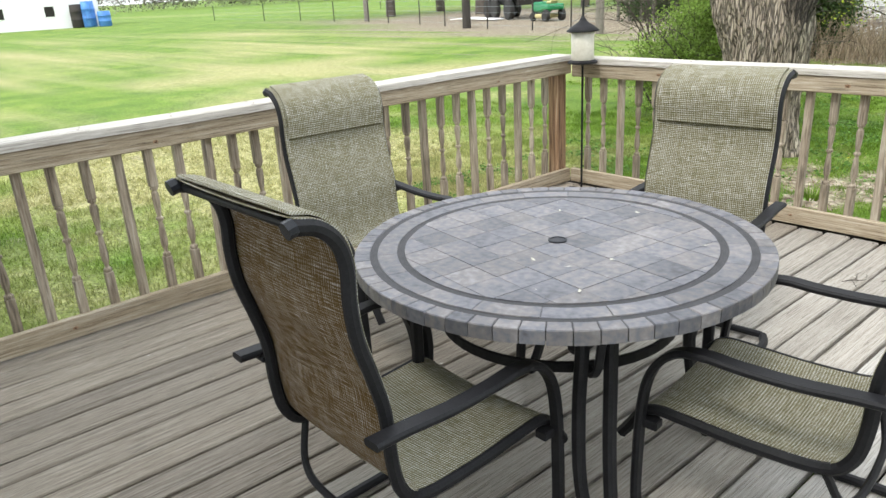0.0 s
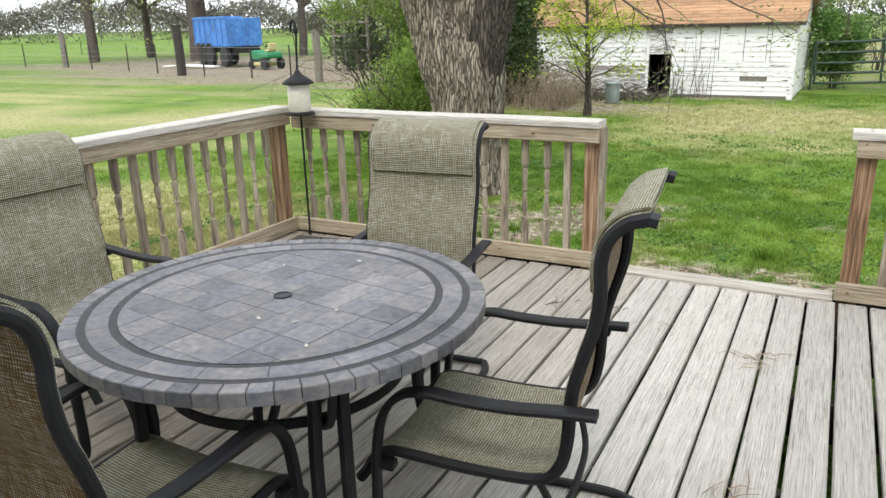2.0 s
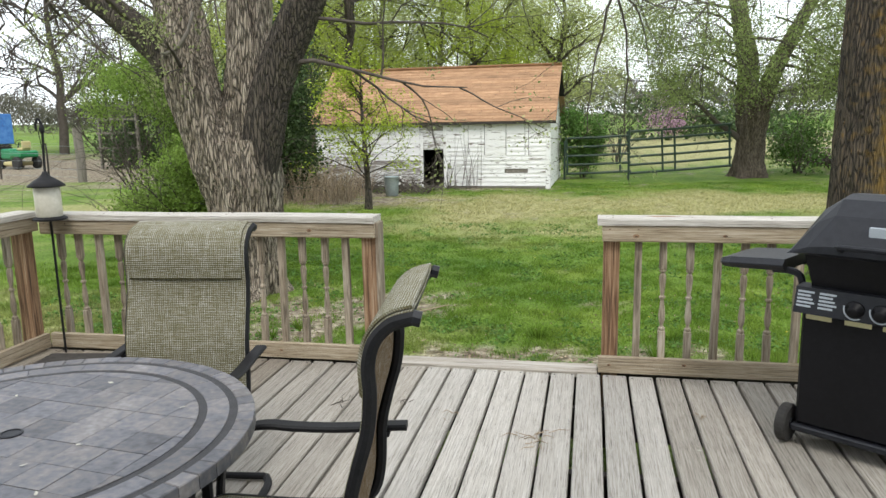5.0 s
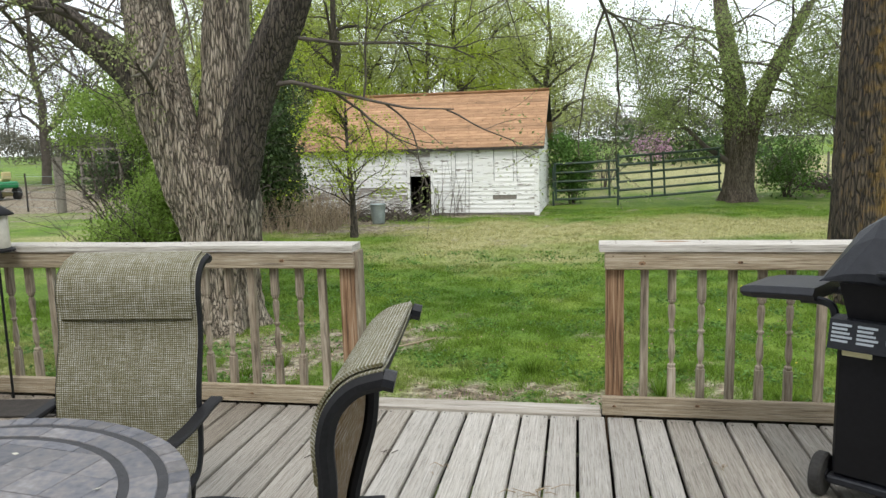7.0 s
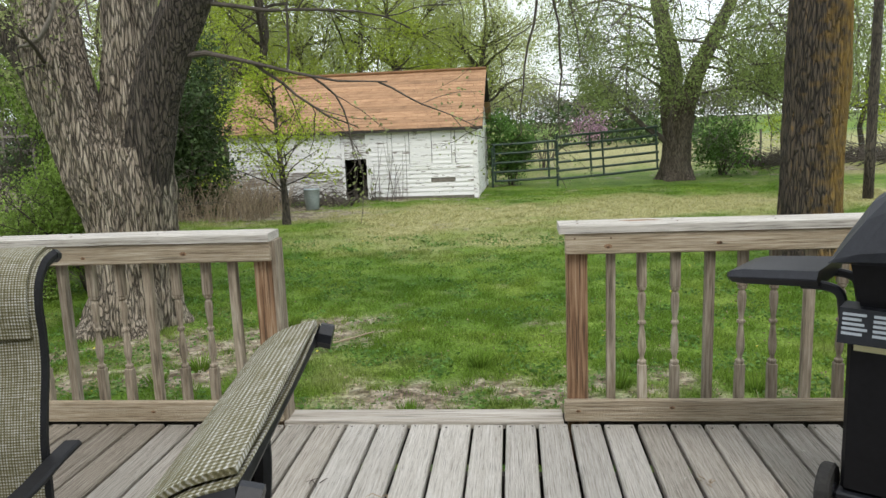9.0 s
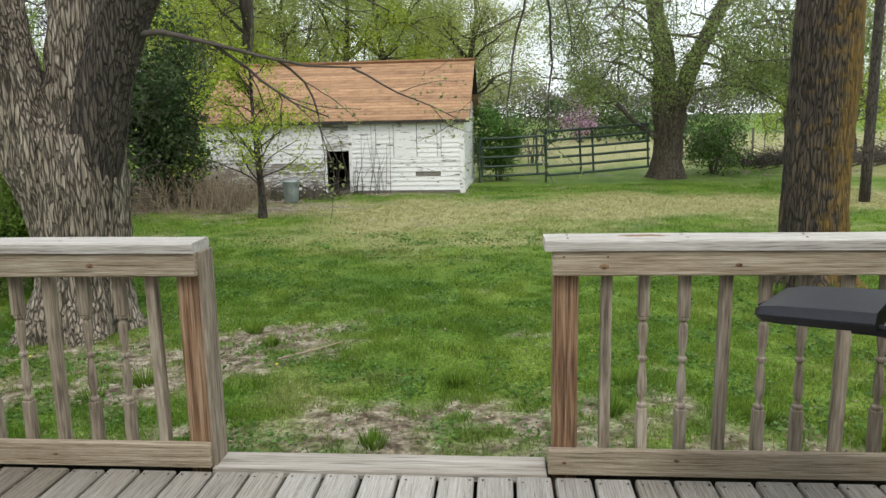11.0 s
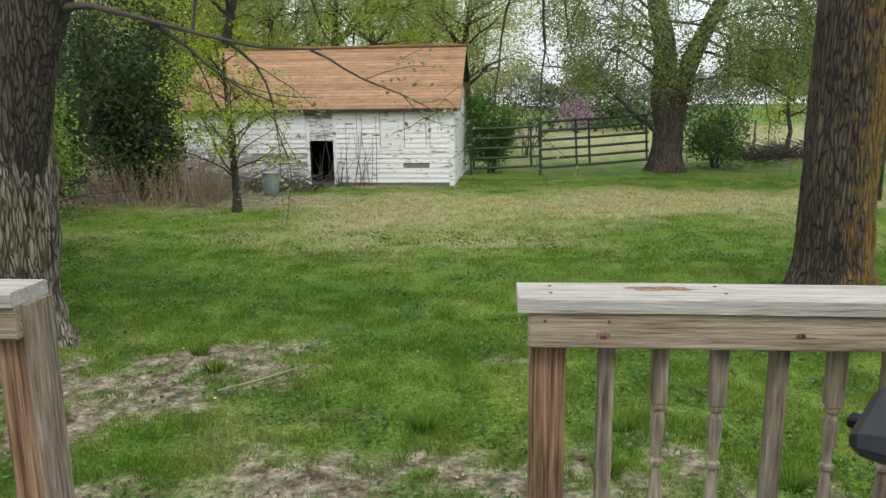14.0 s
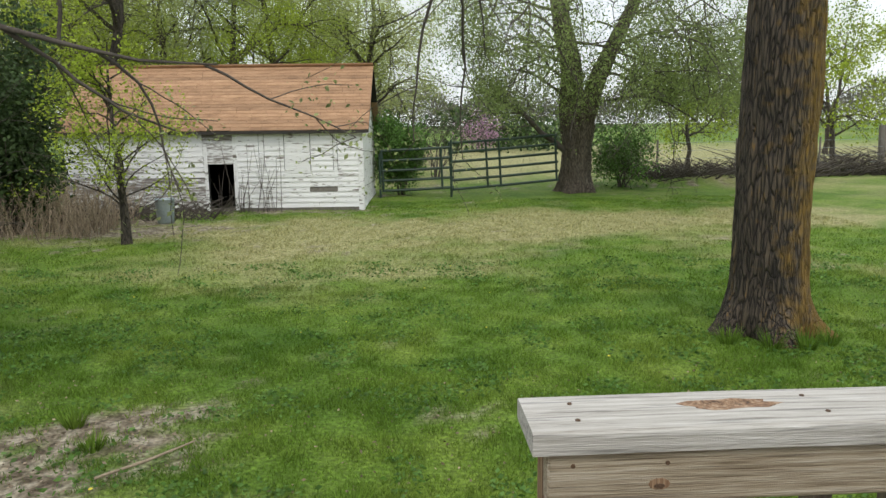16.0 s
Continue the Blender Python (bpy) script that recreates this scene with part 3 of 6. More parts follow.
def clapboard(x0, x1, z, mat_, y=-0.004, tilt=0.024):
    bm = bmesh.new()
    n = max(2, int((x1 - x0) / 0.35))
    r = random.Random(int(x0 * 100 + z * 1000))
    shape = [(0.0, 0.0), (tilt, 0.0), (0.004, 0.118), (0.0, 0.118)]
    pts = [(x, y + r.uniform(-0.002, 0.002), z + r.uniform(-0.003, 0.003)) for x in np.linspace(x0, x1, n)]
    sweep(bm, pts, shape, up=(0, 0, 1))
    part("clapboard", bm, mat_, shed)


rows = int((H - 0.1) / 0.112)
rr = random.Random(5)
for k in range(rows):
    z = 0.09 + k * 0.112
    low = z < 0.95
    segs = [(-L, door0 - 0.07)] if z < dtop + 0.05 else [(-L, door0 - 0.1)]
    for a, b in segs:
        cut = rr.uniform(a + 0.8, b - 0.6)
        clapboard(a, cut - 0.002, z, m_white_bad if low else m_white)
        clapboard(cut + 0.002, b, z, m_white_bad if low and k < 6 else m_white)
    a, b = door1 + 0.08, -0.1
    if z < 0.78:
        cut = rr.uniform(a + 0.4, b - 0.4)
        clapboard(a, cut - 0.002, z, m_white)
        if k == 3:
            clapboard(cut + 0.002, cut + 0.3, z, m_white)
            clapboard(cut + 0.31, cut + 0.89, z, m_old_post, 0.002)
            clapboard(cut + 0.9, b, z, m_white)
        else:
            clapboard(cut + 0.002, b, z, m_white)
    else:
        for c, d in ((a, -2.212), (-2.088, -1.675), (-1.105, -0.632), (-0.528, b)):
            clapboard(c, d, z, m_white)
for a in ((-0.1, 0.008, -0.03, -0.002, 0.02, H), (door1 + 0.005, door1 + 0.08, -0.034, -0.002, 0.05, H), (door0 - 0.075, door0 - 0.005, -0.034, -0.002, 0.05, H - 0.4),
          (-2.2, -2.1, -0.026, -0.002, 0.78, H), (-0.62, -0.54, -0.026, -0.002, 0.78, H - 0.1), (-2.2, -0.54, -0.03, -0.002, 0.74, 0.80)):
    part("trim_board", one_box(*a, bevel=0.002), m_white, shed)
part("window_panel", one_box(-1.66, -1.12, -0.03, -0.002, 0.82, H - 0.06, bevel=0.003), m_white, shed, "smooth white board closing the window")
part("door_header", one_box(door0 - 0.1, door1 + 0.005, -0.02, -0.001, dtop + 0.01, H, bevel=0.003), m_white_bad, shed, "stained panel over the doorway")
part("corner_board", one_box(0.002, 0.022, -0.03, 0.10, 0.02, H), m_white, shed)
for k in range(int(D / 0.22)):
    part("side_board", one_box(0.001, 0.014, 0.1 + k * 0.22, 0.1 + k * 0.22 + 0.214, 0.04, H), m_white, shed)
slope = math.atan2(RIDGE - H, D / 2)
over, side_over = 0.14, 0.16
for s, name in ((1, "front"), (-1, "back")):
    bm = bmesh.new()
    y0 = -over if s > 0 else D + over
    z0 = H - over * math.tan(slope)
    vs = [bm.verts.new(p) for p in ((-L - side_over, y0, z0), (side_over, y0, z0), (side_over, D / 2, RIDGE), (-L - side_over, D / 2, RIDGE))]
    f = bm.faces.new(vs)
    ext = bmesh.ops.extrude_face_region(bm, geom=[f])
    bmesh.ops.translate(bm, verts=[v for v in ext["geom"] if isinstance(v, bmesh.types.BMVert)], vec=(0, 0, 0.04))
    part("roof_deck", bm, m_dark, shed, "thin dark roof boards")
part("fascia", one_box(-L - side_over, side_over, -over - 0.022, -over - 0.001, H - over * math.tan(slope) - 0.03, H - over * math.tan(slope) + 0.035), m_dark_post, shed, "dark roof edge")
# shingle courses: one strip a course on the front slope, each tab with a joint
length = math.hypot(D / 2 + over, (D / 2 + over) * math.tan(slope))
courses = 20
for k in range(courses):
    bm = bmesh.new()
    x = -L - side_over
    rk = random.Random(k)
    d0, d1 = k * length / courses, (k + 1.25) * length / courses
    while x < side_over - 0.02:
        w = min(rk.uniform(0.24, 0.36), side_over - x)
        up0, up1 = 0.055 + rk.uniform(0, 0.004), 0.046
        d0j = d0 - rk.uniform(0, 0.012)
        q = []
        for xx, d, u in ((x + 0.003, d0j, up0), (x + w - 0.003, d0j, up0), (x + w - 0.003, min(d1, length), up1), (x + 0.003, min(d1, length), up1)):
            q.append(Vector((xx, -over + d * math.cos(slope) - u * math.sin(slope) * 0.3, H - over * math.tan(slope) + d * math.sin(slope) + u)))
        top = [bm.verts.new(p) for p in q]
        low = [bm.verts.new(p - Vector((0, 0, 0.012))) for p in q]
        bm.faces.new(top)
        for i in range(4):
            bm.faces.new((top[i], low[i], low[(i + 1) % 4], top[(i + 1) % 4]))
        x += w
    part("shingle_course", bm, m_shingle, shed)
part("ridge_cap", sweep(bmesh.new(), [(-L - side_over, D / 2, RIDGE + 0.05), (side_over, D / 2, RIDGE + 0.05)], [(0.1, -0.05), (0, 0.02), (-0.1, -0.05), (0, -0.01)], up=(0, 0, 1)), m_shingle, shed)
part("back_roof_cover", sweep(bmesh.new(), [(-L - side_over, D / 2 + 0.92, (RIDGE + H) / 2 + 0.0), (side_over, D / 2 + 0.92, (RIDGE + H) / 2 + 0.0)],
            [(0.98, 0.85 - 0.05), (-0.98, -0.72), (-0.98, -0.75), (0.98, 0.77)], up=(0, 0, 1)), m_shingle, shed)

# ---- patio table with tiled top ----
TX, TY, TZ, TR = -0.17, -2.56, 0.700, 0.58
table = thing("patio_table", pose(TX, TY, 0, 0, 0, 0), label="round patio table with grey slate tile top and dark metal legs", category="table")
bm = lathe(bmesh.new(), [(0.53, -0.032), (0.57, -0.03), (0.574, -0.004), (0.574, -0.003), (0.0235, -0.003), (0.0235, -0.03)], 96, (0, 0, TZ))
part("tabletop", bm, m_grout, table, "dark grout bed and rings of the tabletop", False)


def tile(outline, z0, z1, c=0.0015):
    bm = bmesh.new()
    mid = sum((Vector((*p, 0)) for p in outline), Vector()) / len(outline)
    low = [bm.verts.new((x, y, z0)) for x, y in outline]
    rim = [bm.verts.new((x, y, z1 - c)) for x, y in outline]
    top = []
    for x, y in outline:
        d = (mid - Vector((x, y, 0)))
        d = d.normalized() * c if d.length > c else d
        top.append(bm.verts.new((x + d.x, y + d.y, z1)))
    n = len(outline)
    for i in range(n):
        j = (i + 1) % n
        bm.faces.new((low[i], low[j], rim[j], rim[i]))
        bm.faces.new((rim[i], rim[j], top[j], top[i]))
    bm.faces.new(top)
    return bm


def arc_tile(r0, r1, a0, a1, n=3):
    aa = [a0 + (a1 - a0) * k / n for k in range(n + 1)]
    return [(r1 * math.cos(a), r1 * math.sin(a)) for a in aa] + [(r0 * math.cos(a), r0 * math.sin(a)) for a in aa[::-1]]


def clip_round(poly, r, n=56):
    for k in range(n):
        a = (k + 0.5) * math.tau / n
        nx_, ny_ = math.cos(a), math.sin(a)
        out = []
        for (x0, y0), (x1, y1) in zip(poly, poly[1:] + poly[:1]):
            d0, d1 = r - (x0 * nx_ + y0 * ny_), r - (x1 * nx_ + y1 * ny_)
            if d0 >= 0:
                out.append((x0, y0))
            if d0 * d1 < 0:
                t_ = d0 / (d0 - d1)
                out.append((x0 + (x1 - x0) * t_, y0 + (y1 - y0) * t_))
        poly = out
        if len(poly) < 3:
            return []
    return poly


tr_ = random.Random(3)
NR = 62
for k in range(NR):
    a, b = k * math.tau / NR + 0.0022, (k + 1) * math.tau / NR - 0.0022
    part("rim_tile", tile(arc_tile(0.536, TR, a, b, 2), TZ - 0.036 + tr_.uniform(-0.001, 0.001), TZ + tr_.uniform(-0.001, 0.0005), 0.0025), m_slate, table)
for k in range(20):
    a, b = k * math.tau / 20 + 0.001, (k + 1) * math.tau / 20 - 0.001
    part("ring_tile", tile(arc_tile(0.459, 0.515, a, b, 6), TZ - 0.006, TZ + tr_.uniform(-0.001, 0.0002)), m_slate, table)
S, turn = 0.1, radians(83)
for i in range(-5, 5):
    for j in range(-5, 5):
        sq = [(i * S + 0.0008, j * S + 0.0008), ((i + 1) * S - 0.0008, j * S + 0.0008), ((i + 1) * S - 0.0008, (j + 1) * S - 0.0008), (i * S + 0.0008, (j + 1) * S - 0.0008)]
        sq = [(x * math.cos(turn) - y * math.sin(turn), x * math.sin(turn) + y * math.cos(turn)) for x, y in sq]
        sq = clip_round(sq, 0.437)
        if len(sq) > 2:
            part("tile", tile(sq, TZ - 0.006, TZ + tr_.uniform(-0.001, 0.0004), 0.0006), m_slate, table)
part("hole_plug", lathe(bmesh.new(), [(0.027, 0), (0.027, 0.003), (0.022, 0.004), (0.021, 0.002)], 20, (0, 0, TZ)), m_plastic, table, "black plug in the umbrella hole")
for k in range(4):
    a = radians(-37 + 90 * k)
    ux, uy = math.cos(a), math.sin(a)
    bm = bmesh.new()
    q = [(0.42, TZ - 0.033), (0.42, 0.5), (0.43, 0.25), (0.48, 0.012)]
    sx, sy = -uy * 0.035, ux * 0.035
    sweep(bm, smooth_path([(r * ux + sx, r * uy + sy, z) for r, z in q], 5), oblong(0.03, 0.034))
    q2 = [(0.42, TZ - 0.033), (0.415, 0.55), (0.39, 0.38), (0.42, 0.18), (0.48, 0.012)]
    part("leg", bm, m_frame, table)
    bm = bmesh.new()
    sweep(bm, smooth_path([(r * ux - sx * (1 if z > 0.1 else 0.2), r * uy - sy * (1 if z > 0.1 else 0.2), z) for r, z in q2], 5), oblong(0.03, 0.034))
    part("leg", bm, m_frame, table)
    bm = bmesh.new()
    q3 = [(0.33, 0.48), (0.38, 0.475), (0.43, 0.52), (0.46, 0.60), (0.49, TZ - 0.046)]
    sweep(bm, smooth_path([(r * ux, r * uy, z) for r, z in q3], 5), oblong(0.022, 0.012))
    part("scroll_brace", bm, m_frame, table)
ring = sweep(bmesh.new(), [(0.34 * math.cos(a), 0.34 * math.sin(a), 0.48) for a in np.linspace(0, math.tau, 49)[:-1]], oblong(0.012, 0.03), closed=True, up=(0, 0, 1))
part("ring_brace", ring, m_frame, table)
part("apron", lathe(bmesh.new(), [(0.49, -0.062), (0.505, -0.062), (0.505, -0.033), (0.49, -0.033)], 48, (0, 0, TZ)), m_frame, table)

# ---- sling patio chairs on spring bases ----
def rail_line():
    """The S-shaped line (forward, up) of a side rail, from the rolled top down the back and along the seat to its drooping front."""
    return [(-0.394, 1.036), (-0.345, 1.022), (-0.308, 0.985), (-0.293, 0.93), (-0.295, 0.86), (-0.286, 0.78), (-0.260, 0.69), (-0.239, 0.60), (-0.232, 0.48), (-0.212, 0.40),
            (-0.158, 0.358), (0.0, 0.350), (0.15, 0.357), (0.235, 0.358), (0.278, 0.33), (0.305, 0.29), (0.33, 0.255)]


def weave(bm, pts, width, sag, across=24, thick=0.0025, under=1):
    """A sling of fabric between two side rails along a line of (forward, up) points."""
    grid = []
    n = len(pts)
    for i, (y, z) in enumerate(pts):
        a, b = pts[max(i - 1, 0)], pts[min(i + 1, n - 1)]
        ty, tz = b[0] - a[0], b[1] - a[1]
        ln = math.hypot(ty, tz)
        ny_, nz_ = -tz / ln, ty / ln
        row = []
        for j in range(across + 1):
            u = 2 * j / across - 1
            s = sag * (1 - u * u)
            row.append((u * width / 2, y + ny_ * -s, z + nz_ * -s, ny_, nz_))
        grid.append(row)
    front = [[bm.verts.new((x, y, z)) for x, y, z, *_ in r] for r in grid]
    rear = [[bm.verts.new((x, y - a * thick, z - b * thick)) for x, y, z, a, b in r] for r in grid]
    for i in range(n - 1):
        for j in range(across):
            bm.faces.new((front[i][j], front[i][j + 1], front[i + 1][j + 1], front[i + 1][j])).material_index = 1 - under
            bm.faces.new((rear[i][j], rear[i + 1][j], rear[i + 1][j + 1], rear[i][j + 1])).material_index = under
    for j in range(across):
        bm.faces.new((front[0][j], rear[0][j], rear[0][j + 1], front[0][j + 1]))
        bm.faces.new((front[-1][j], front[-1][j + 1], rear[-1][j + 1], rear[-1][j]))
    for i in range(n - 1):
        bm.faces.new((front[i][0], front[i + 1][0], rear[i + 1][0], rear[i][0]))
        bm.faces.new((front[i][-1], rear[i][-1], rear[i + 1][-1], front[i + 1][-1]))
    return bm


def sling_material(name, stops, weave_depth):
    """Two-tone basket weave: pale and dark threads crossing."""
    m = bpy.data.materials.new(name)
    m.use_nodes = True
    n, l = m.node_tree.nodes, m.node_tree.links
    b = n["Principled BSDF"]
    b.inputs["Roughness"].default_value = 0.75
    b.inputs["Specular IOR Level"].default_value = 0.12
    co, sep = n.new("ShaderNodeTexCoord"), n.new("ShaderNodeSeparateXYZ")
    l.new(co.outputs["Object"], sep.inputs[0])

    def maths(op, a, c):
        k = n.new("ShaderNodeMath")
        k.operation = op
        for i, v in enumerate((a, c)):
            if isinstance(v, (int, float)):
                k.inputs[i].default_value = v
            elif v is not None:
                l.new(v, k.inputs[i])
        return k.outputs[0]

    jit = n.new("ShaderNodeTexNoise")
    jit.inputs["Scale"].default_value, jit.inputs["Detail"].default_value = 60, 2
    l.new(co.outputs["Object"], jit.inputs["Vector"])
    along = maths("SUBTRACT", sep.outputs["Z"], sep.outputs["Y"])
    wx = maths("SINE", maths("ADD", maths("MULTIPLY", sep.outputs["X"], 860), maths("MULTIPLY", jit.outputs["Fac"], 0.8)), None)
    wy = maths("SINE", maths("ADD", maths("MULTIPLY", along, 800), maths("MULTIPLY", jit.outputs["Fac"], 0.8)), None)
    grid = maths("MULTIPLY", maths("ADD", wx, wy), 0.6)
    streak = n.new("ShaderNodeTexNoise")
    streak.inputs["Scale"].default_value, streak.inputs["Detail"].default_value = 1.0, 6
    st = n.new("ShaderNodeVectorMath")
    st.operation = "MULTIPLY"
    st.inputs[1].default_value = (620, 20, 20)
    l.new(co.outputs["Object"], st.inputs[0])
    l.new(st.outputs[0], streak.inputs["Vector"])
    streak2 = n.new("ShaderNodeTexNoise")
    streak2.inputs["Scale"].default_value = 1.0
    st2 = n.new("ShaderNodeVectorMath")
    st2.operation = "MULTIPLY"
    st2.inputs[1].default_value = (20, 560, 560)
    l.new(co.outputs["Object"], st2.inputs[0])
    l.new(st2.outputs[0], streak2.inputs["Vector"])
    soft = maths("MULTIPLY", maths("ADD", streak.outputs["Fac"], maths("ADD", streak2.outputs["Fac"], -1.0)), 0.55)
    f = maths("ADD", maths("MULTIPLY", grid, weave_depth), maths("ADD", soft, 0.5))
    cr = n.new("ShaderNodeValToRGB")
    for e, (p, c) in zip((*cr.color_ramp.elements, cr.color_ramp.elements.new(0.5)), stops):
        e.color = (*c, 1)
        e.position = p
    l.new(f, cr.inputs["Fac"])
    l.new(cr.outputs["Color"], b.inputs["Base Color"])
    bp = n.new("ShaderNodeBump")
    bp.inputs["Strength"].default_value, bp.inputs["Distance"].default_value = 0.5, 0.001
    l.new(grid, bp.inputs["Height"])
    l.new(bp.outputs[0], b.inputs["Normal"])
    tr, mx = n.new("ShaderNodeBsdfTranslucent"), n.new("ShaderNodeMixShader")
    tr.inputs["Color"].default_value = (0.30, 0.23, 0.11, 1)
    mx.inputs[0].default_value = 0.12
    l.new(b.outputs[0], mx.inputs[1])
    l.new(tr.outputs[0], mx.inputs[2])
    l.new(mx.outputs[0], n["Material Output"].inputs["Surface"])
    return m


m_weave = sling_material("basket_weave_sling", ((0.12, (0.035, 0.031, 0.014)), (0.9, (0.37, 0.345, 0.195)), (0.5, (0.19, 0.176, 0.098))), 0.18)
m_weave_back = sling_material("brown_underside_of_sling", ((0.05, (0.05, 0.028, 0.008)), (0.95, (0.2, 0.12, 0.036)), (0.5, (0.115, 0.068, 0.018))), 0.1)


def sling_chair(m, label):
    chair = thing("patio_chair", m, label=label, category="chair", group="chairs round the patio table")
    W = 0.49
    line = [(p.y, p.z) for p in smooth_path([(0, *q) for q in rail_line()], 4)]

    def offset(pts, d):
        out = []
        for k_, (y, z) in enumerate(pts):
            (ya, za), (yb, zb) = pts[max(k_ - 1, 0)], pts[min(k_ + 1, len(pts) - 1)]
            ln = math.hypot(yb - ya, zb - za)
            out.append((y - (zb - za) / ln * d, z + (yb - ya) / ln * d))
        return out

    sling = offset(line, 0.0145)
    back_pts = [q for q in sling[:40]]
    seat_pts = [q for q in sling[39:55]]
    part("seat", weave(bmesh.new(), seat_pts, W - 0.02, 0.012), m_weave, chair)
    part("backrest", weave(bmesh.new(), back_pts[::-1], W - 0.022, -0.006, under=0), m_weave, chair)
    # head cushion folded over the top of the back
    pil = [q for q in offset(line, 0.0195)[:17]]
    pil = pil + [(pil[-1][0] - 0.006, pil[-1][1] - 0.004)]
    part("head_cushion", weave(bmesh.new(), pil[::-1], W - 0.05, 0.0, thick=0.006, under=0), m_weave, chair, "padded headrest band of the same weave")
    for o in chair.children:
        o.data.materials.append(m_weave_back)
    for s in (-1, 1):
        x = s * (W / 2 - 0.014)
        part("side_rail", sweep(bmesh.new(), [(x, y, z) for y, z in line], oblong(0.03, 0.026, 0.35), up=(1, 0, 0)), m_frame, chair)
        xa = s * (W / 2 + 0.022)
        arm = [(xa, -0.305, 0.578), (xa, -0.22, 0.574), (xa + s * 0.004, -0.10, 0.566), (xa + s * 0.006, 0.02, 0.567), (xa + s * 0.006, 0.11, 0.572), (xa + s * 0.005, 0.18, 0.553),
               (xa + s * 0.003, 0.232, 0.49), (xa, 0.256, 0.39), (xa, 0.263, 0.24), (xa, 0.262, 0.09), (xa, 0.235, 0.03),
               (xa, 0.16, 0.014), (xa, -0.08, 0.014), (xa, -0.27, 0.014), (xa - s * 0.03, -0.35, 0.014)]
        part("armrest_leg", sweep(bmesh.new(), smooth_path(arm, 4), lambda i: oblong(0.046, 0.018, 0.3) if i < 18 else (oblong(0.036, 0.02, 0.3) if i < 40 else oblong(0.03, 0.026, 0.3))),
             m_frame, chair)
        part("seat_bracket", one_box(min(xa, x), max(xa, x), 0.215, 0.262, 0.318, 0.342, bevel=0.003), m_frame, chair)
        part("back_bracket", one_box(min(xa, x), max(xa, x), -0.258, -0.222, 0.555, 0.568, bevel=0.003), m_frame, chair)
        part("end_cap", sweep(bmesh.new(), [(x, -0.390, 1.0365), (x, -0.408, 1.032)], oblong(0.033, 0.03, 0.35), up=(1, 0, 0)), m_plastic, chair, "black plastic cap")
    brace = [(-W / 2 + 0.015, -0.165, 0.35), (-W / 2 + 0.05, -0.20, 0.26), (-0.1, -0.22, 0.235), (0.1, -0.22, 0.235), (W / 2 - 0.05, -0.20, 0.26), (W / 2 - 0.015, -0.165, 0.35)]
    part("rear_brace", sweep(bmesh.new(), smooth_path(brace, 5), circle(0.010, 8)), m_frame, chair)
    for y, z, r in ((-0.378, 1.030, 0.010), (0.232, 0.348, 0.010), (-0.345, 0.018, 0.014)):
        part("crossbar", sweep(bmesh.new(), [(-W / 2 + 0.012, y, z), (W / 2 - 0.012, y, z)], circle(r, 10)), m_frame, chair)
    return chair


# the way a chair faces is local +y
chair_d = sling_chair(pose(-0.172, -3.134, 0, 0, 0, 1.5), "brown-green woven sling chair with back to the camera, at the table")
CHAIRS = (((-1.195, -2.448, -93.5), "woven sling patio chair between the table and the long railing"),
          ((-0.262, -1.803, 186), "woven sling patio chair facing the table before the far railing"),
          ((0.439, -2.396, 97), "woven sling patio chair seen side-on by the open deck"))
for (x, y, a), text in CHAIRS:
    tagged(copy_thing(chair_d, pose(x, y, 0, 0, 0, a)), label=text)

# ---- hanging lantern feeder on a shepherd's hook ----
pole = thing("shepherd_hook", pose(-2.07, -0.055, 0), label="thin black metal shepherd's hook standing in the deck corner", category="garden hook")
hook = [(0, 0, 0.0), (0, 0, 0.6), (0, 0, 1.15), (0.012, 0, 1.36), (0.012, 0, 1.44), (-0.008, 0, 1.475), (-0.028, 0, 1.44), (-0.026, 0, 1.40)]
part("rod", sweep(bmesh.new(), smooth_path(hook, 6), circle(0.0075, 8)), m_frame, pole)
part("finial", lathe(bmesh.new(), [(0.004, 1.38), (0.016, 1.40), (0.016, 1.42), (0.004, 1.45)], 8, (0.012, 0, 0)), m_frame, pole)
feeder = thing("bird_feeder", pose(-2.035, -0.10, 0), label="cylindrical bird feeder with black roof and cloudy tube", category="bird feeder")
part("roof", lathe(bmesh.new(), [(0.105, 1.068), (0.108, 1.074), (0.07, 1.105), (0.03, 1.13), (0.02, 1.145), (0.012, 1.16)], 24), m_frame, feeder, "black flared metal roof", True)
m_tube = material("cloudy_plastic", [(0.3, (0.42, 0.40, 0.32)), (0.7, (0.58, 0.56, 0.48))], 5, 0.35, bump=0.05)
part("tube", lathe(bmesh.new(), [(0.073, 0.885), (0.075, 0.89), (0.075, 1.07), (0.073, 1.072)], 24), m_tube, feeder, "cloudy cream plastic tube", True)
part("tray", lathe(bmesh.new(), [(0.08, 0.862), (0.098, 0.866), (0.098, 0.876), (0.078, 0.886)], 24), m_frame, feeder)
part("hanger", sweep(bmesh.new(), [(0, 0, 1.155), (-0.01, 0.02, 1.25), (-0.05, 0.045, 1.40)], circle(0.0025, 6)), m_frame, feeder)
# thin dark slab, added to stand in for a dark area of the deck
slab_ob = thing("door_mat", pose(-1.86, -0.22, 0, 0, 0, 8), label="small dark flat slab in the deck corner", category="mat")
part("pad", one_box(-0.24, 0.24, -0.13, 0.13, 0.002, 0.014, bevel=0.004), m_dark_post, slab_ob)

